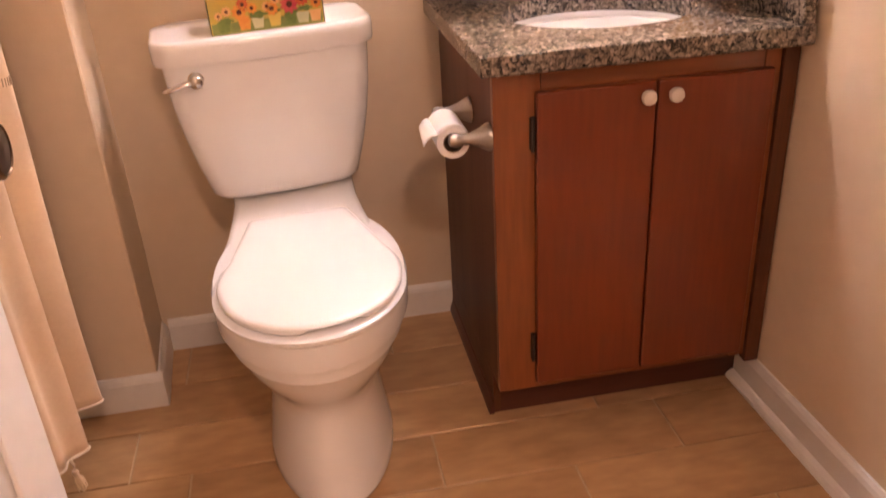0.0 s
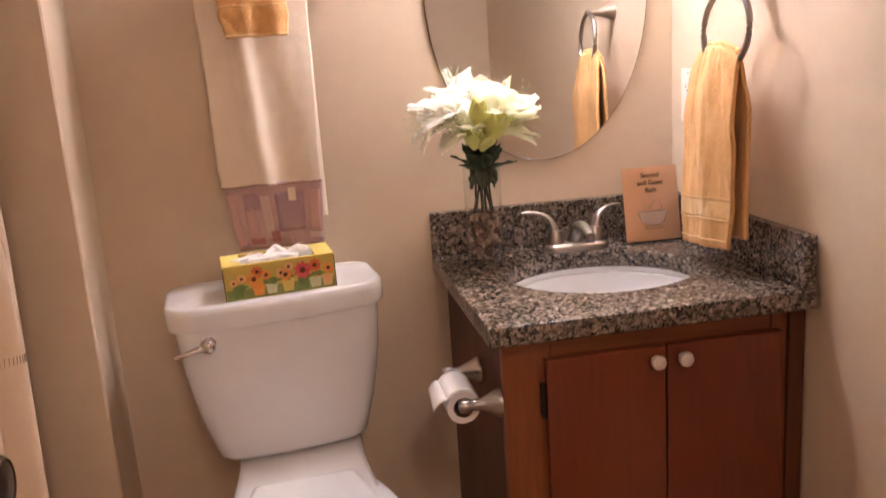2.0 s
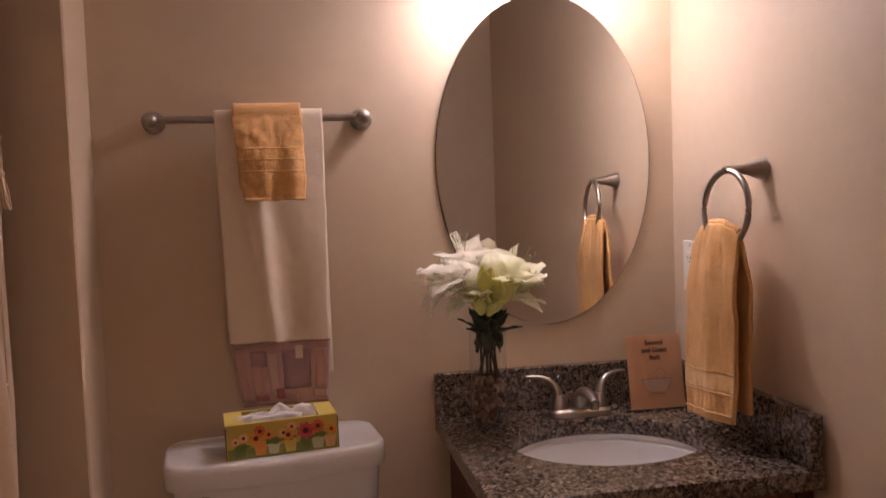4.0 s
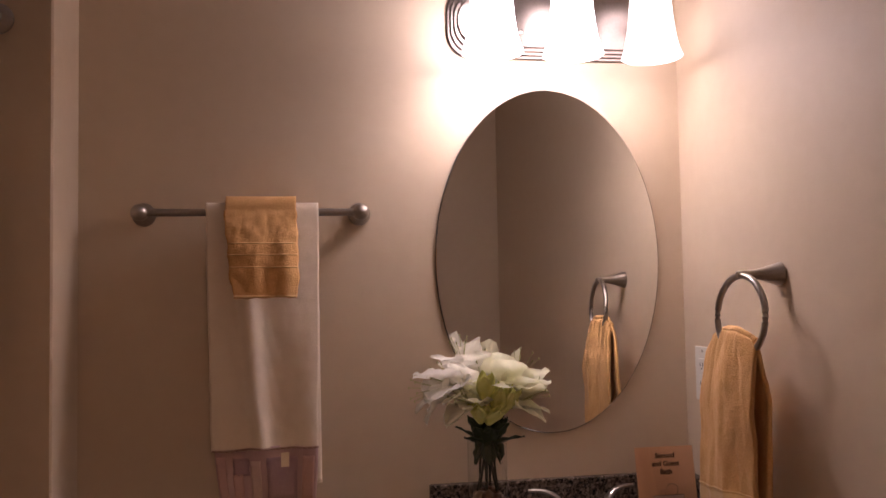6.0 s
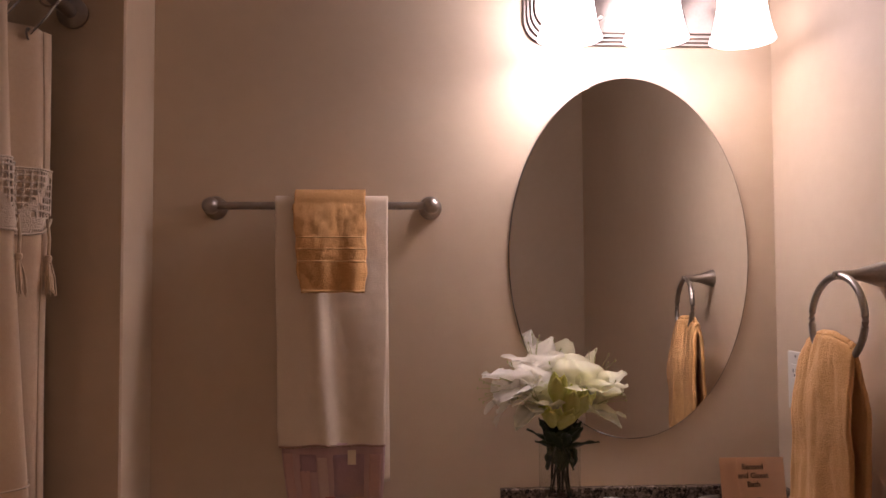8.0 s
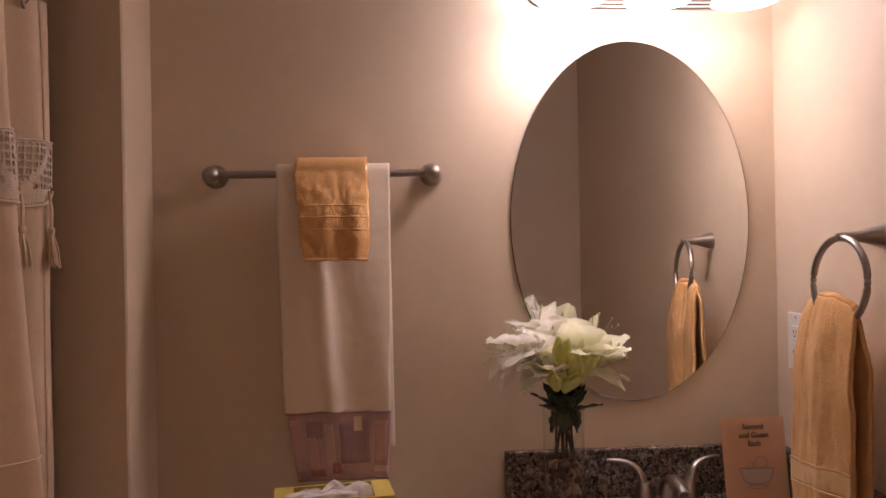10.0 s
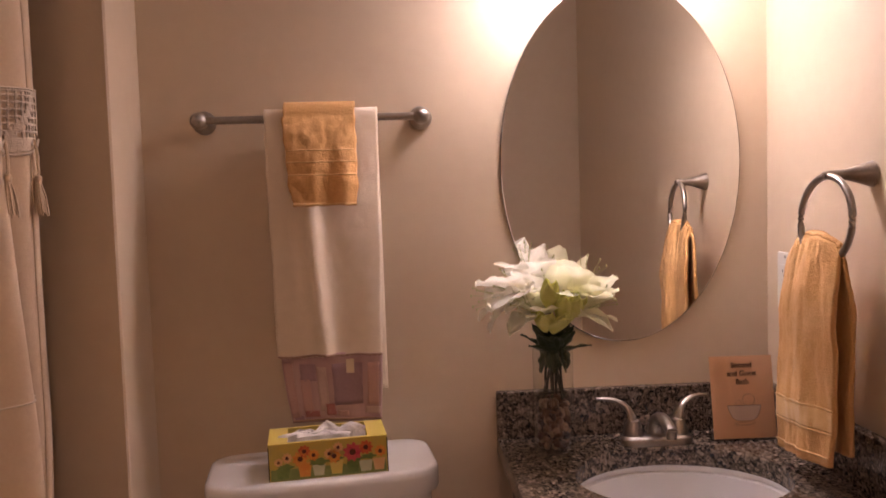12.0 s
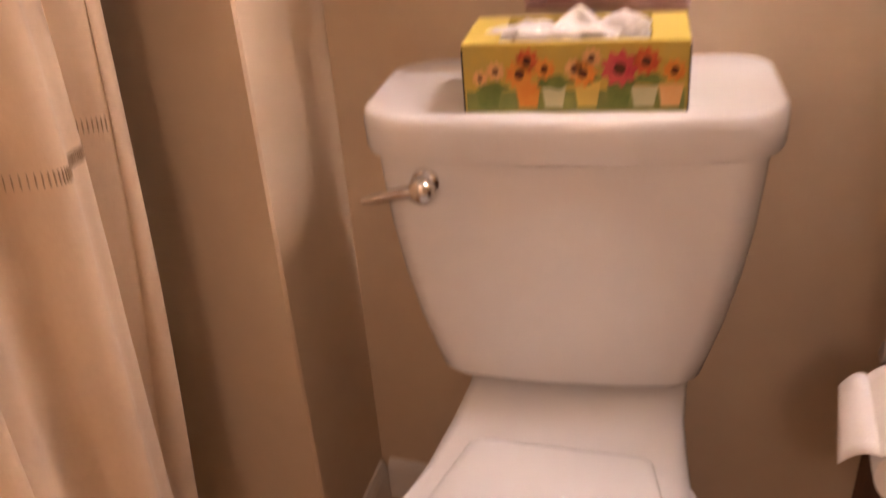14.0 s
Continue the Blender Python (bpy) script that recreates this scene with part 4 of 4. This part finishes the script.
OY0, OY1, OZ0, OZ1 = -0.128, -0.056, 1.100, 1.219
ox = right_x(-0.09)
outlet = thing("wall_outlet", (ox, -0.092, 1.16), "white duplex wall outlet with safety buttons", "outlet")
part("cover_plate", box((ox - 0.006, OY0, OZ0), (ox + 0.002, OY1, OZ1), 0.002), PLASTIC, outlet)
face = part("receptacle", box((ox - 0.0085, -0.1085, 1.126), (ox - 0.004, -0.0755, 1.193), 0.0015), PLASTIC, outlet)
for z in (1.139, 1.180):
    for y in (-0.098, -0.086):
        part("slot", box((ox - 0.009, y - 0.001, z - 0.004), (ox - 0.0083, y + 0.001, z + 0.004)), SLOT, face)
    part("slot", revolve([(0.0, -0.0005), (0.0022, -0.0005), (0.0022, 0.0003), (0.0, 0.0003)], (ox - 0.0087, -0.092, z - 0.009), 10, "X"), SLOT, face)
for z in (1.155, 1.164):
    part("button", box((ox - 0.0098, -0.0985, z - 0.003), (ox - 0.0084, -0.0855, z + 0.003), 0.0004), PLASTIC, face)
for z in (1.109, 1.210):
    part("screw", revolve([(0.0, -0.0008), (0.003, -0.0006), (0.003, 0.001)], (ox - 0.0062, -0.092, z), 12, "X"), NICKEL, outlet)

# ---- counter sign ----
sign = thing("counter_sign", (-0.097, -0.095, TOP), "salmon paper sign in a clear acrylic stand", "sign")
SXL, SXR, SZB, SZT = -0.165, -0.030, TOP + 0.004, 1.004
SYB, SYT = -0.108, -0.078
TURN_S = -0.02


def on_sign(x, z, lift=0.0):
    t = (z - SZB) / (SZT - SZB)
    return Vector((x, SYB + (SYT - SYB) * t - lift + TURN_S * (x - SXL), z))


def sign_quad(xa, xb, za, zb, l0, l1):
    return loft([[on_sign(x, z, l) for x, z in ((xa, za), (xb, za), (xb, zb), (xa, zb))] for l in (l0, l1)])


part("paper", sign_quad(SXL + 0.001, SXR - 0.001, SZB + 0.001, SZT - 0.001, 0.0, 0.0006), SIGNP, sign, "salmon orange printed card")
part("acrylic_front", sign_quad(SXL, SXR, SZB - 0.003, SZT, 0.0022, 0.0040), ACRYLIC, sign, "clear acrylic sheet")
part("acrylic_foot", box((SXL, SYB - 0.004, TOP + 0.0002), (SXR, SYB + 0.055, TOP + 0.0022)), ACRYLIC, sign)
tilt = math.atan2(SZT - SZB, SYT - SYB)
for line, zc in (("Second", 0.984), ("and Guest", 0.967), ("Bath", 0.950)):
    cu = bpy.data.curves.new("lettering", "FONT")
    cu.body, cu.size, cu.align_x, cu.align_y, cu.extrude, cu.offset = line, 0.0152, "CENTER", "CENTER", 0.0001, 0.00035
    cu.materials.append(INKTEXT)
    t = new("lettering", cu)
    t.parent = sign
    t.location = on_sign(-0.0965, zc, 0.0012) - sign.location
    t.rotation_euler = (tilt, 0, math.atan(TURN_S))
TCXS, TCZ = -0.096, 0.889
outline = [(-0.036, 0.013), (0.036, 0.013), (0.033, 0.002), (0.026, -0.012), (0.016, -0.018), (-0.016, -0.018), (-0.026, -0.012), (-0.033, 0.002)]
part("printed_tub", loft([[on_sign(TCXS + x, TCZ + z, l) for x, z in outline] for l in (0.0007, 0.0010)]), TUBW, sign, "pale drawing of a bathtub")
loop = outline + outline[:1]
part("drawn_line", tube([on_sign(TCXS + x, TCZ + z, 0.0011) for x, z in loop], 0.0006, 6), INKLINE, sign)
for cx, cz, rx, rz in ((0.010, 0.024, 0.013, 0.012), (-0.012, 0.018, 0.006, 0.006), (0.0, -0.024, 0.022, 0.003)):
    part("drawn_line", tube([on_sign(TCXS + cx + rx * math.cos(a), TCZ + cz + rz * math.sin(a), 0.0011) for a in (2 * math.pi * i / 20 for i in range(21))], 0.0005, 6), INKLINE, sign)

# ---- vase of lilies ----
VX, VY, VR, VT = -0.5055, -0.138, 0.0405, 1.050
vase = thing("glass_vase", (VX, VY, TOP), "clear glass cylinder vase half filled with brown pebbles", "vase")
part("cylinder", revolve([(VR - 0.003, TOP + 0.004), (VR, TOP + 0.006), (VR, VT - 0.001), (VR - 0.001, VT), (VR - 0.002, VT - 0.001)], (VX, VY, 0), 40), VASE_GLASS, vase, "clear glass wall", True)
part("glass_foot", revolve([(0.0, TOP + 0.0005), (VR - 0.002, TOP + 0.0005), (VR, TOP + 0.003), (VR - 0.003, TOP + 0.011), (0.0, TOP + 0.012)], (VX, VY, 0), 40), VASE_GLASS, vase, "thick clear glass foot", True)
rng = random.Random(5)
verts, faces = [], []
ico = bmesh.new()
bmesh.ops.create_icosphere(ico, subdivisions=1, radius=1)
ico.verts.index_update()
iv, ifc = [v.co.copy() for v in ico.verts], [[v.index for v in f.verts] for f in ico.faces]
ico.free()
for i in range(230):
    a, r, z = rng.uniform(0, 6.283), (VR - 0.0150) * math.sqrt(rng.uniform(0.4, 1)), TOP + 0.022 + 0.088 * rng.random()
    s = rng.uniform(0.0085, 0.0132)
    rot = Euler((rng.uniform(0, 6), rng.uniform(0, 6), rng.uniform(0, 6))).to_matrix()
    c = Vector((VX + r * math.cos(a), VY + r * math.sin(a), z))
    n0 = len(verts)
    verts += [tuple(c + rot @ Vector((v.x * s * 1.15, v.y * s, v.z * s * 0.75))) for v in iv]
    faces += [[n0 + k for k in f] for f in ifc]
me = bpy.data.meshes.new("pebbles")
me.from_pydata(verts, [], faces)
for p in me.polygons:
    p.use_smooth = True
me.materials.append(PEBBLE)
peb = new("pebbles", me)
peb.parent, peb.location = vase, -vase.location
tagged(peb, "brown and tan pebbles", kind="stuff")

bouquet = thing("lily_bouquet", (VX, VY, 0.93), "bouquet of cream artificial lilies with dark green leaves", "flowers")


def petal(base, direction, length, width, curl, cup, seed, blunt=0.0):
    """One pointed petal, ribbed and curling back at its tip."""
    d = Vector(direction).normalized()
    side = d.cross(Vector((0.1, 0.2, 1))).normalized()
    up = side.cross(d).normalized()

    def fn(u, v):
        w = width * (math.sin(math.pi * min(1, v * (0.93 - 0.15 * blunt) + 0.07 + 0.04 * blunt)) ** 0.75) * (1 - 0.35 * v * (1 - blunt))
        s = (u - 0.5) * 2
        bend = -curl * v * v + cup * v
        ruff = 0.09 * width * math.sin(v * 16 + seed + s * 2) * abs(s) ** 2
        return Vector(base) + d * length * v * (1 - 0.18 * abs(curl) * v) + side * s * w + up * (length * bend + 0.35 * width * s * s * (1 - v) + 0.05 * width * math.cos(s * 6) + ruff)
    return sheet(fn, 8, 12)


def lily(at, facing, size, material, seed, openness=0.9, label=""):
    r = random.Random(seed)
    f = Vector(facing).normalized()
    s = f.cross(Vector((0.13, 0.31, 1))).normalized()
    q = s.cross(f)
    base = Vector(at) - f * size * 0.45
    first = None
    for k in range(6):
        a = 2 * math.pi * (k + r.uniform(-0.15, 0.15)) / 6
        out = (s * math.cos(a) + q * math.sin(a))
        inner = k % 2
        d = f * (1.0 - 0.25 * inner) + out * openness * (0.8 + 0.25 * r.random())
        bm = petal(base, d, size * r.uniform(0.95, 1.12), size * (0.60 if inner else 0.48), r.uniform(0.1, 0.45), r.uniform(0.08, 0.2), r.uniform(0, 6), blunt=min(1.0, max(0.0, (size - 0.09) / 0.02)))
        part("petal", bm, material, bouquet, label, True)
    for k in range(6):
        a = 2 * math.pi * k / 6 + 0.4
        out = (s * math.cos(a) + q * math.sin(a)) * 0.22
        tip = base + (f + out) * size * 1.02
        bm = tube(bezier(base, base + f * size * 0.4, base + (f + out * 0.6) * size * 0.75, tip, 6), 0.0006, 5)
        part("stamen", bm, POLLEN, bouquet)
        bm = bmesh.new()
        bmesh.ops.create_icosphere(bm, subdivisions=1, radius=0.0022, matrix=Matrix.Translation(tip) @ Matrix.Diagonal((0.7, 0.7, 1.5, 1)))
        part("anther", bm, POLLEN, bouquet)
    return base


heads = [
    ((-0.448, -0.165, 1.162), (0.25, -0.35, 0.90), 0.116, PETAL_Y, 11, 0.52),
    ((-0.438, -0.170, 1.130), (0.85, -0.28, 0.50), 0.092, PETAL_Y, 17, 0.36),
    ((-0.478, -0.115, 1.172), (0.15, 0.20, 1.0), 0.080, PETAL, 12, 0.50),
    ((-0.552, -0.130, 1.208), (-0.22, -0.30, 0.95), 0.086, PETAL, 13, 0.62),
    ((-0.580, -0.165, 1.165), (-0.75, -0.25, 0.60), 0.090, PETAL, 18, 0.70),
    ((-0.610, -0.180, 1.160), (-1.00, -0.25, -0.02), 0.098, PETAL, 14, 0.55),
    ((-0.556, -0.190, 1.135), (-0.60, -0.62, 0.50), 0.082, PETAL_Y, 15, 0.55),
    ((-0.512, -0.140, 1.172), (-0.05, -0.25, 1.0), 0.062, PETAL, 16, 0.55),
]
NECK = Vector((VX, VY, 1.045))
for i, (at, facing, size, m, sd, op) in enumerate(heads):
    base = lily(at, facing, size, m, sd, op)
    foot = Vector((VX + 0.022 * math.cos(i * 1.1), VY + 0.022 * math.sin(i * 1.1), 0.945))
    part("stem", tube(bezier(foot, foot.lerp(NECK, 0.6), NECK + (base - NECK) * 0.3 + Vector((0, 0, 0.01)), base, 10), 0.0026, 8), STEM, bouquet, smooth=True)
    part("calyx", tube([base - Vector(facing).normalized() * 0.006, base + Vector(facing).normalized() * size * 0.28], [0.003, 0.008], 10), PETAL_G, bouquet, smooth=True)
for at, d, ln in (((-0.530, -0.195, 1.088), (-0.15, -0.75, 0.50), 0.062), ((-0.515, -0.200, 1.085), (0.35, -0.70, 0.45), 0.058), ((-0.498, -0.205, 1.105), (0.10, -0.55, 0.85), 0.068), ((-0.525, -0.215, 1.135), (-0.05, -0.50, 0.85), 0.062), ((-0.480, -0.200, 1.110), (0.30, -0.60, 0.70), 0.060)):
    for k in range(3):
        o = Vector((math.cos(k * 2.1), math.sin(k * 2.1), 0)) * 0.25
        thick(part("bud_petal", petal(at, Vector(d).normalized() + o, ln, 0.019, 0.05, 0.25, k), PETAL_G, bouquet, "yellow-green bud", True), 0.001)
rl = random.Random(3)
for a, rise, ln in ((-0.25, 0.50, 0.072), (-2.8, 0.7, 0.05), (2.6, 0.9, 0.07), (-0.9, 1.4, 0.075), (-1.6, 1.2, 0.07), (-2.2, 1.5, 0.075), (0.8, 1.6, 0.08), (1.7, 1.5, 0.07), (-1.3, 2.4, 0.08), (-0.4, 2.6, 0.075), (-2.7, 2.2, 0.075), (-1.9, 3.0, 0.085)):
    d = Vector((math.cos(a), math.sin(a), rise))
    at = Vector((VX + 0.012 * math.cos(a), VY + 0.012 * math.sin(a), 1.028 + 0.012 * rl.random()))
    thick(part("leaf", petal(at, d, ln, 0.023, 0.25, 0.12, a), LEAF, bouquet, smooth=True), 0.0008)
for a in (0.3, -0.8, -1.7, -2.6, 1.6):
    at = Vector((VX + 0.010 * math.cos(a), VY + 0.010 * math.sin(a), 1.045))
    thick(part("leaf", petal(at, (math.cos(a) * 0.5, math.sin(a) * 0.5, -1.0), 0.050, 0.024, 0.05, 0.05, a), LEAF, bouquet, smooth=True), 0.0008)

# ---- shower curtain ----
CYF, CYN, CZT, CZB = -0.345, -1.36, 1.800, 0.20


def curtain_x(y, z):
    s = (CYF - y)
    amp = 0.022 + 0.022 * (CZT - z) / (CZT - CZB)
    return -1.418 - 0.038 * max(z - 1.0, 0.0) + amp * (math.sin(2 * math.pi * s / 0.172 + 3.0 + 0.6 * math.sin(z * 1.3)) + 0.35 * math.sin(2 * math.pi * s / 0.067 + z * 1.1)) + wob((s * 9, z * 1.6, 1), 1.0, 0.016)


def curtain_edge(z):
    return -0.292 - 0.044 * (1.8 - z) - 0.004 * math.sin(z * 5)


def curtain_point(u, z, lift=0.0):
    y0 = curtain_edge(z)
    y = y0 + (CYN - y0) * u
    return Vector((curtain_x(y, z) + lift, y, z))


rod = thing("curtain_rod", (-1.40, -1.08, 1.855), "brushed nickel shower curtain rod", "curtain rod")
part("rod", revolve([(0.0125, -1.915), (0.0125, -0.245)], (-1.41, 0, 1.855), 18, "Y", True), NICKEL, rod, smooth=True)
for y, s in ((-0.2405, -1), (-1.9195, 1)):
    part("flange", revolve([(0.0, 0.0), (0.028, 0.0), (0.028, s * 0.006), (0.016, s * 0.016), (0.0, s * 0.016)], (-1.41, y, 1.855), 20, "Y"), NICKEL, rod, smooth=True)
curtain = thing("shower_curtain", (-1.385, -0.9, 0.2), "natural cotton shower curtain with crochet band and tassels", "curtain")
thick(part("cloth", sheet(lambda u, v: curtain_point(u, CZB + (CZT - CZB) * v), 190, 60), COTTON, curtain, smooth=True), 0.0022)
for i in range(10):
    y = -0.345 - 0.094 * i
    top = Vector((curtain_x(y, CZT), y, CZT - 0.014))
    bm = tube([Vector((-1.41 + 0.018 * math.cos(a), y, 1.852 + 0.019 * math.sin(a))) for a in (2 * math.pi * k / 20 for k in range(21))], 0.0022, 8)
    tube([Vector((-1.392, y, 1.848)), Vector(((top.x - 1.392) / 2 + 0.004, y, 1.815)), top + Vector((0.004, 0, 0))], 0.0022, 8, bm)
    part("hook", bm, CHROME, curtain, "chrome curtain hook", True)
    part("grommet", revolve([(0.005, 0.002), (0.010, 0.004), (0.011, 0.001)], top, 14, "X"), NICKEL, curtain, smooth=True)

thick(part("side_hem", sheet(lambda u, v: curtain_point(0.001 + 0.016 * u, CZB + (CZT - CZB) * v, 0.0026), 2, 60), COTTON, curtain, smooth=True), 0.0016)

# crochet band: a net with holes and a scalloped lower edge
BT, BB = 1.556, 1.448
NU = 465
bm = bmesh.new()
rows = 27
grid = {}
for i in range(NU + 1):
    for j in range(rows + 1):
        grid[i, j] = bm.verts.new(curtain_point(i / NU, BB + (BT - BB) * j / rows, 0.0052))
for i in range(NU):
    for j in range(rows):
        ph = (i % 48) - 24
        scallop = abs(ph) / 24
        hole = i % 3 and j % 3 and 6 < j < rows - 1 and not abs(abs(ph) - (j - 4)) < 2.6
        if j < 8 and j < 8 * (1 - math.sqrt(max(0, 1 - scallop ** 2))) + (2 if scallop > 0.6 else 0) - 0.4:
            continue
        if not hole:
            bm.faces.new((grid[i, j], grid[i + 1, j], grid[i + 1, j + 1], grid[i, j + 1]))
bmesh.ops.delete(bm, geom=[v for v in bm.verts if not v.link_faces], context="VERTS")
thick(part("crochet_band", bm, CROCHET, curtain, "openwork crochet band with scalloped edge", True), 0.003)
path = [curtain_point(i / 400, BB + 0.029 * (1 - math.sqrt(max(0, 1 - (abs(((i / 400 * NU) % 48) - 24) / 24) ** 2))) - 0.002, 0.0065) for i in range(401)]
part("crochet_edge", tube(path, 0.0028, 6), CROCHET, curtain, smooth=True)
part("crochet_edge", tube([curtain_point(i / 300, BT + 0.001, 0.006) for i in range(301)], 0.0024, 6), CROCHET, curtain, smooth=True)


def tassel(top, cord, length, seed, label=""):
    r = random.Random(seed)
    knot = top - Vector((-0.003, 0, cord))
    t = part("tassel", tube([top, top.lerp(knot, 0.5) + Vector((0.002, 0.002, 0)), knot], 0.0028, 7), TASSEL, curtain, label, True)
    part("knot", revolve([(0.0, 0.006), (0.005, 0.004), (0.0065, 0.0), (0.005, -0.006), (0.0035, -0.008)], knot, 12), TASSEL, t, smooth=True)
    bm = bmesh.new()
    for k in range(26):
        a, rr = r.uniform(0, 6.283), r.uniform(0.3, 1)
        end = knot + Vector((0.006 + 0.008 * rr * math.cos(a), 0.014 * rr * math.sin(a), -length * r.uniform(0.85, 1.05)))
        tube([knot + Vector((0.003 * math.cos(a), 0.003 * math.sin(a), -0.006)), knot.lerp(end, 0.5) + Vector((0.003 * math.cos(a), 0.004 * math.sin(a), 0)), end], [0.0016, 0.0018, 0.0013], 5, bm)
    part("fringe", bm, TASSEL, t, smooth=True)


for i in range(10):
    u = (i * 48 + 0.6) / NU
    if u < 1:
        tassel(curtain_point(max(u, 0.012), BB + 0.026, 0.008), 0.066, 0.062, i, "knotted tan yarn tassel")
# lower trimmings: bare thread line, ladder openwork, bottom fringe
part("drawn_thread", tube([curtain_point(0.10 + 0.9 * i / 200, 1.058 + 0.004 * math.sin(i * 0.21), 0.0022) for i in range(201)], 0.0016, 6), CROCHET, curtain, smooth=True)
# dark bars laid on the cloth, coloured as the shade in the gaps
bm = bmesh.new()
for i in range(360):
    u = 0.02 + 0.96 * i / 360
    p, q = curtain_point(u, 0.836, 0.0016), curtain_point(u, 0.850, 0.0016)
    tube([p, q], 0.0009, 5, bm)
part("ladder_openwork", bm, SLIT, curtain, "row of drawn-thread openwork, shaded gaps drawn as dark bars")
part("bottom_edge", tube([curtain_point(i / 300, CZB + 0.002, 0.001) for i in range(301)], 0.003, 6), CROCHET, curtain, smooth=True)
for u, sd in ((0.004, 41), (0.16, 42), (0.30, 43), (0.46, 44), (0.62, 45), (0.78, 46)):
    tassel(curtain_point(u, CZB + 0.004, 0.004), 0.028, 0.040, sd)
liner = single("curtain_liner", sheet(lambda u, v: Vector((-1.476 + 0.006 * math.sin(u * 40 + v), -0.36 - 0.03 * v - 0.9 * u, 0.24 + 1.54 * v)), 90, 10), LINER, "grey-beige liner hanging behind the shower curtain", "curtain liner", True)
thick(liner, 0.0015)
bm = bmesh.new()
for i in range(9):
    y = -0.40 - 0.10 * i
    tube([Vector((-1.413, y, 1.868)), Vector((-1.445, y, 1.835)), Vector((-1.476, y, 1.772))], 0.002, 6, bm)
hk = new("hook", finish("hook", bm, CHROME, True))
hk.parent = liner

# ---- open door ----
door = thing("door_1", (-1.26, -1.5, 0), "white painted interior door standing open", "door")
door["kind"] = "structure"
DXF = -1.233
part("slab", box((DXF - 0.035, -1.925, 0.012), (DXF, -1.118, 2.035), 0.002), DOORP, door)
for z0, z1 in ((0.20, 0.86), (1.06, 1.90)):
    for y0, y1 in ((-1.80, -1.54), (-1.46, -1.22)):
        bm = box((DXF + 0.0002, y0, z0), (DXF + 0.006, y0 + 0.012, z1), 0.002)
        box((DXF + 0.0002, y1 - 0.012, z0), (DXF + 0.006, y1, z1), 0.002, bm=bm)
        box((DXF + 0.0002, y0 + 0.012, z0), (DXF + 0.006, y1 - 0.012, z0 + 0.012), 0.002, bm=bm)
        box((DXF + 0.0002, y0 + 0.012, z1 - 0.012), (DXF + 0.006, y1 - 0.012, z1), 0.002, bm=bm)
        part("panel_moulding", bm, DOORP, door)
knob = part("door_knob", revolve([(0.031, 0.0), (0.031, 0.004), (0.026, 0.009), (0.013, 0.013), (0.0115, 0.026), (0.016, 0.034), (0.0245, 0.044), (0.0275, 0.055), (0.0265, 0.062), (0.023, 0.066), (0.0215, 0.0645), (0.012, 0.066), (0.0, 0.067)], (DXF, -1.176, 0.945), 32, "X"), BRONZE, door, "oil-rubbed bronze door knob", True)
part("latch_plate", box((DXF - 0.030, -1.1178, 0.905), (DXF - 0.006, -1.1165, 0.965)), BRONZE, door)

# ---- hall fill light: unseen fixture, added around the fill bulb ----
dome = thing("hall_fill_light", (-0.66, -2.70, 2.44), "unseen round hall ceiling light, added as fill", "ceiling light")
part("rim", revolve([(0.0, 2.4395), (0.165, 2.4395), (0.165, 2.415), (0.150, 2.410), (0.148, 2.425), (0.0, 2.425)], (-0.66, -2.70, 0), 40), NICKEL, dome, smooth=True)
part("diffuser", revolve([(0.148, 2.424), (0.140, 2.400), (0.100, 2.378), (0.0, 2.368)], (-0.66, -2.70, 0), 40), SHADES[1], dome, "lit white glass diffuser of the added fill light", True)

# ---- floor tiles ----
ROW, LEN, GAP = 0.166, 0.508, 0.004
bases = {}
rf = random.Random(2)
shifts = [0.0, 0.04, 0.30, 0.127, 0.0, 0.238, 0.40, 0.10, 0.33]
row = 0
y = -0.507 + 4 * ROW
while y > -3.1:
    ya, yb = y - ROW, y
    shift = shifts[row % 9]
    x = -0.725 - 3 * LEN - shift
    while x < 0.2:
        xa, xb = max(x, -2.2) + GAP / 2, min(x + LEN, right_x((ya + yb) / 2) + 0.02) - GAP / 2
        yt = min(yb, 0.0) - GAP / 2
        ybm = ya + GAP / 2
        if xb - xa > 0.02 and yt - ybm > 0.02:
            key = (round(xb - xa, 3), round(yt - ybm, 3))
            if key not in bases:
                bm = box((-key[0] / 2, -key[1] / 2, -0.006), (key[0] / 2, key[1] / 2, 0.0))
                top_edges = [e for e in bm.edges if all(v.co.z > -0.001 for v in e.verts)]
                bmesh.ops.bevel(bm, geom=top_edges, offset=0.0012, segments=1, affect="EDGES")
                bases[key] = finish("tile", bm, TILE)
            t = new("tile", bases[key])
            t.parent = floor
            t.location = ((xa + xb) / 2, (ya + GAP / 2 + yt) / 2, 0.0)
        x += LEN
    y -= ROW
    row += 1
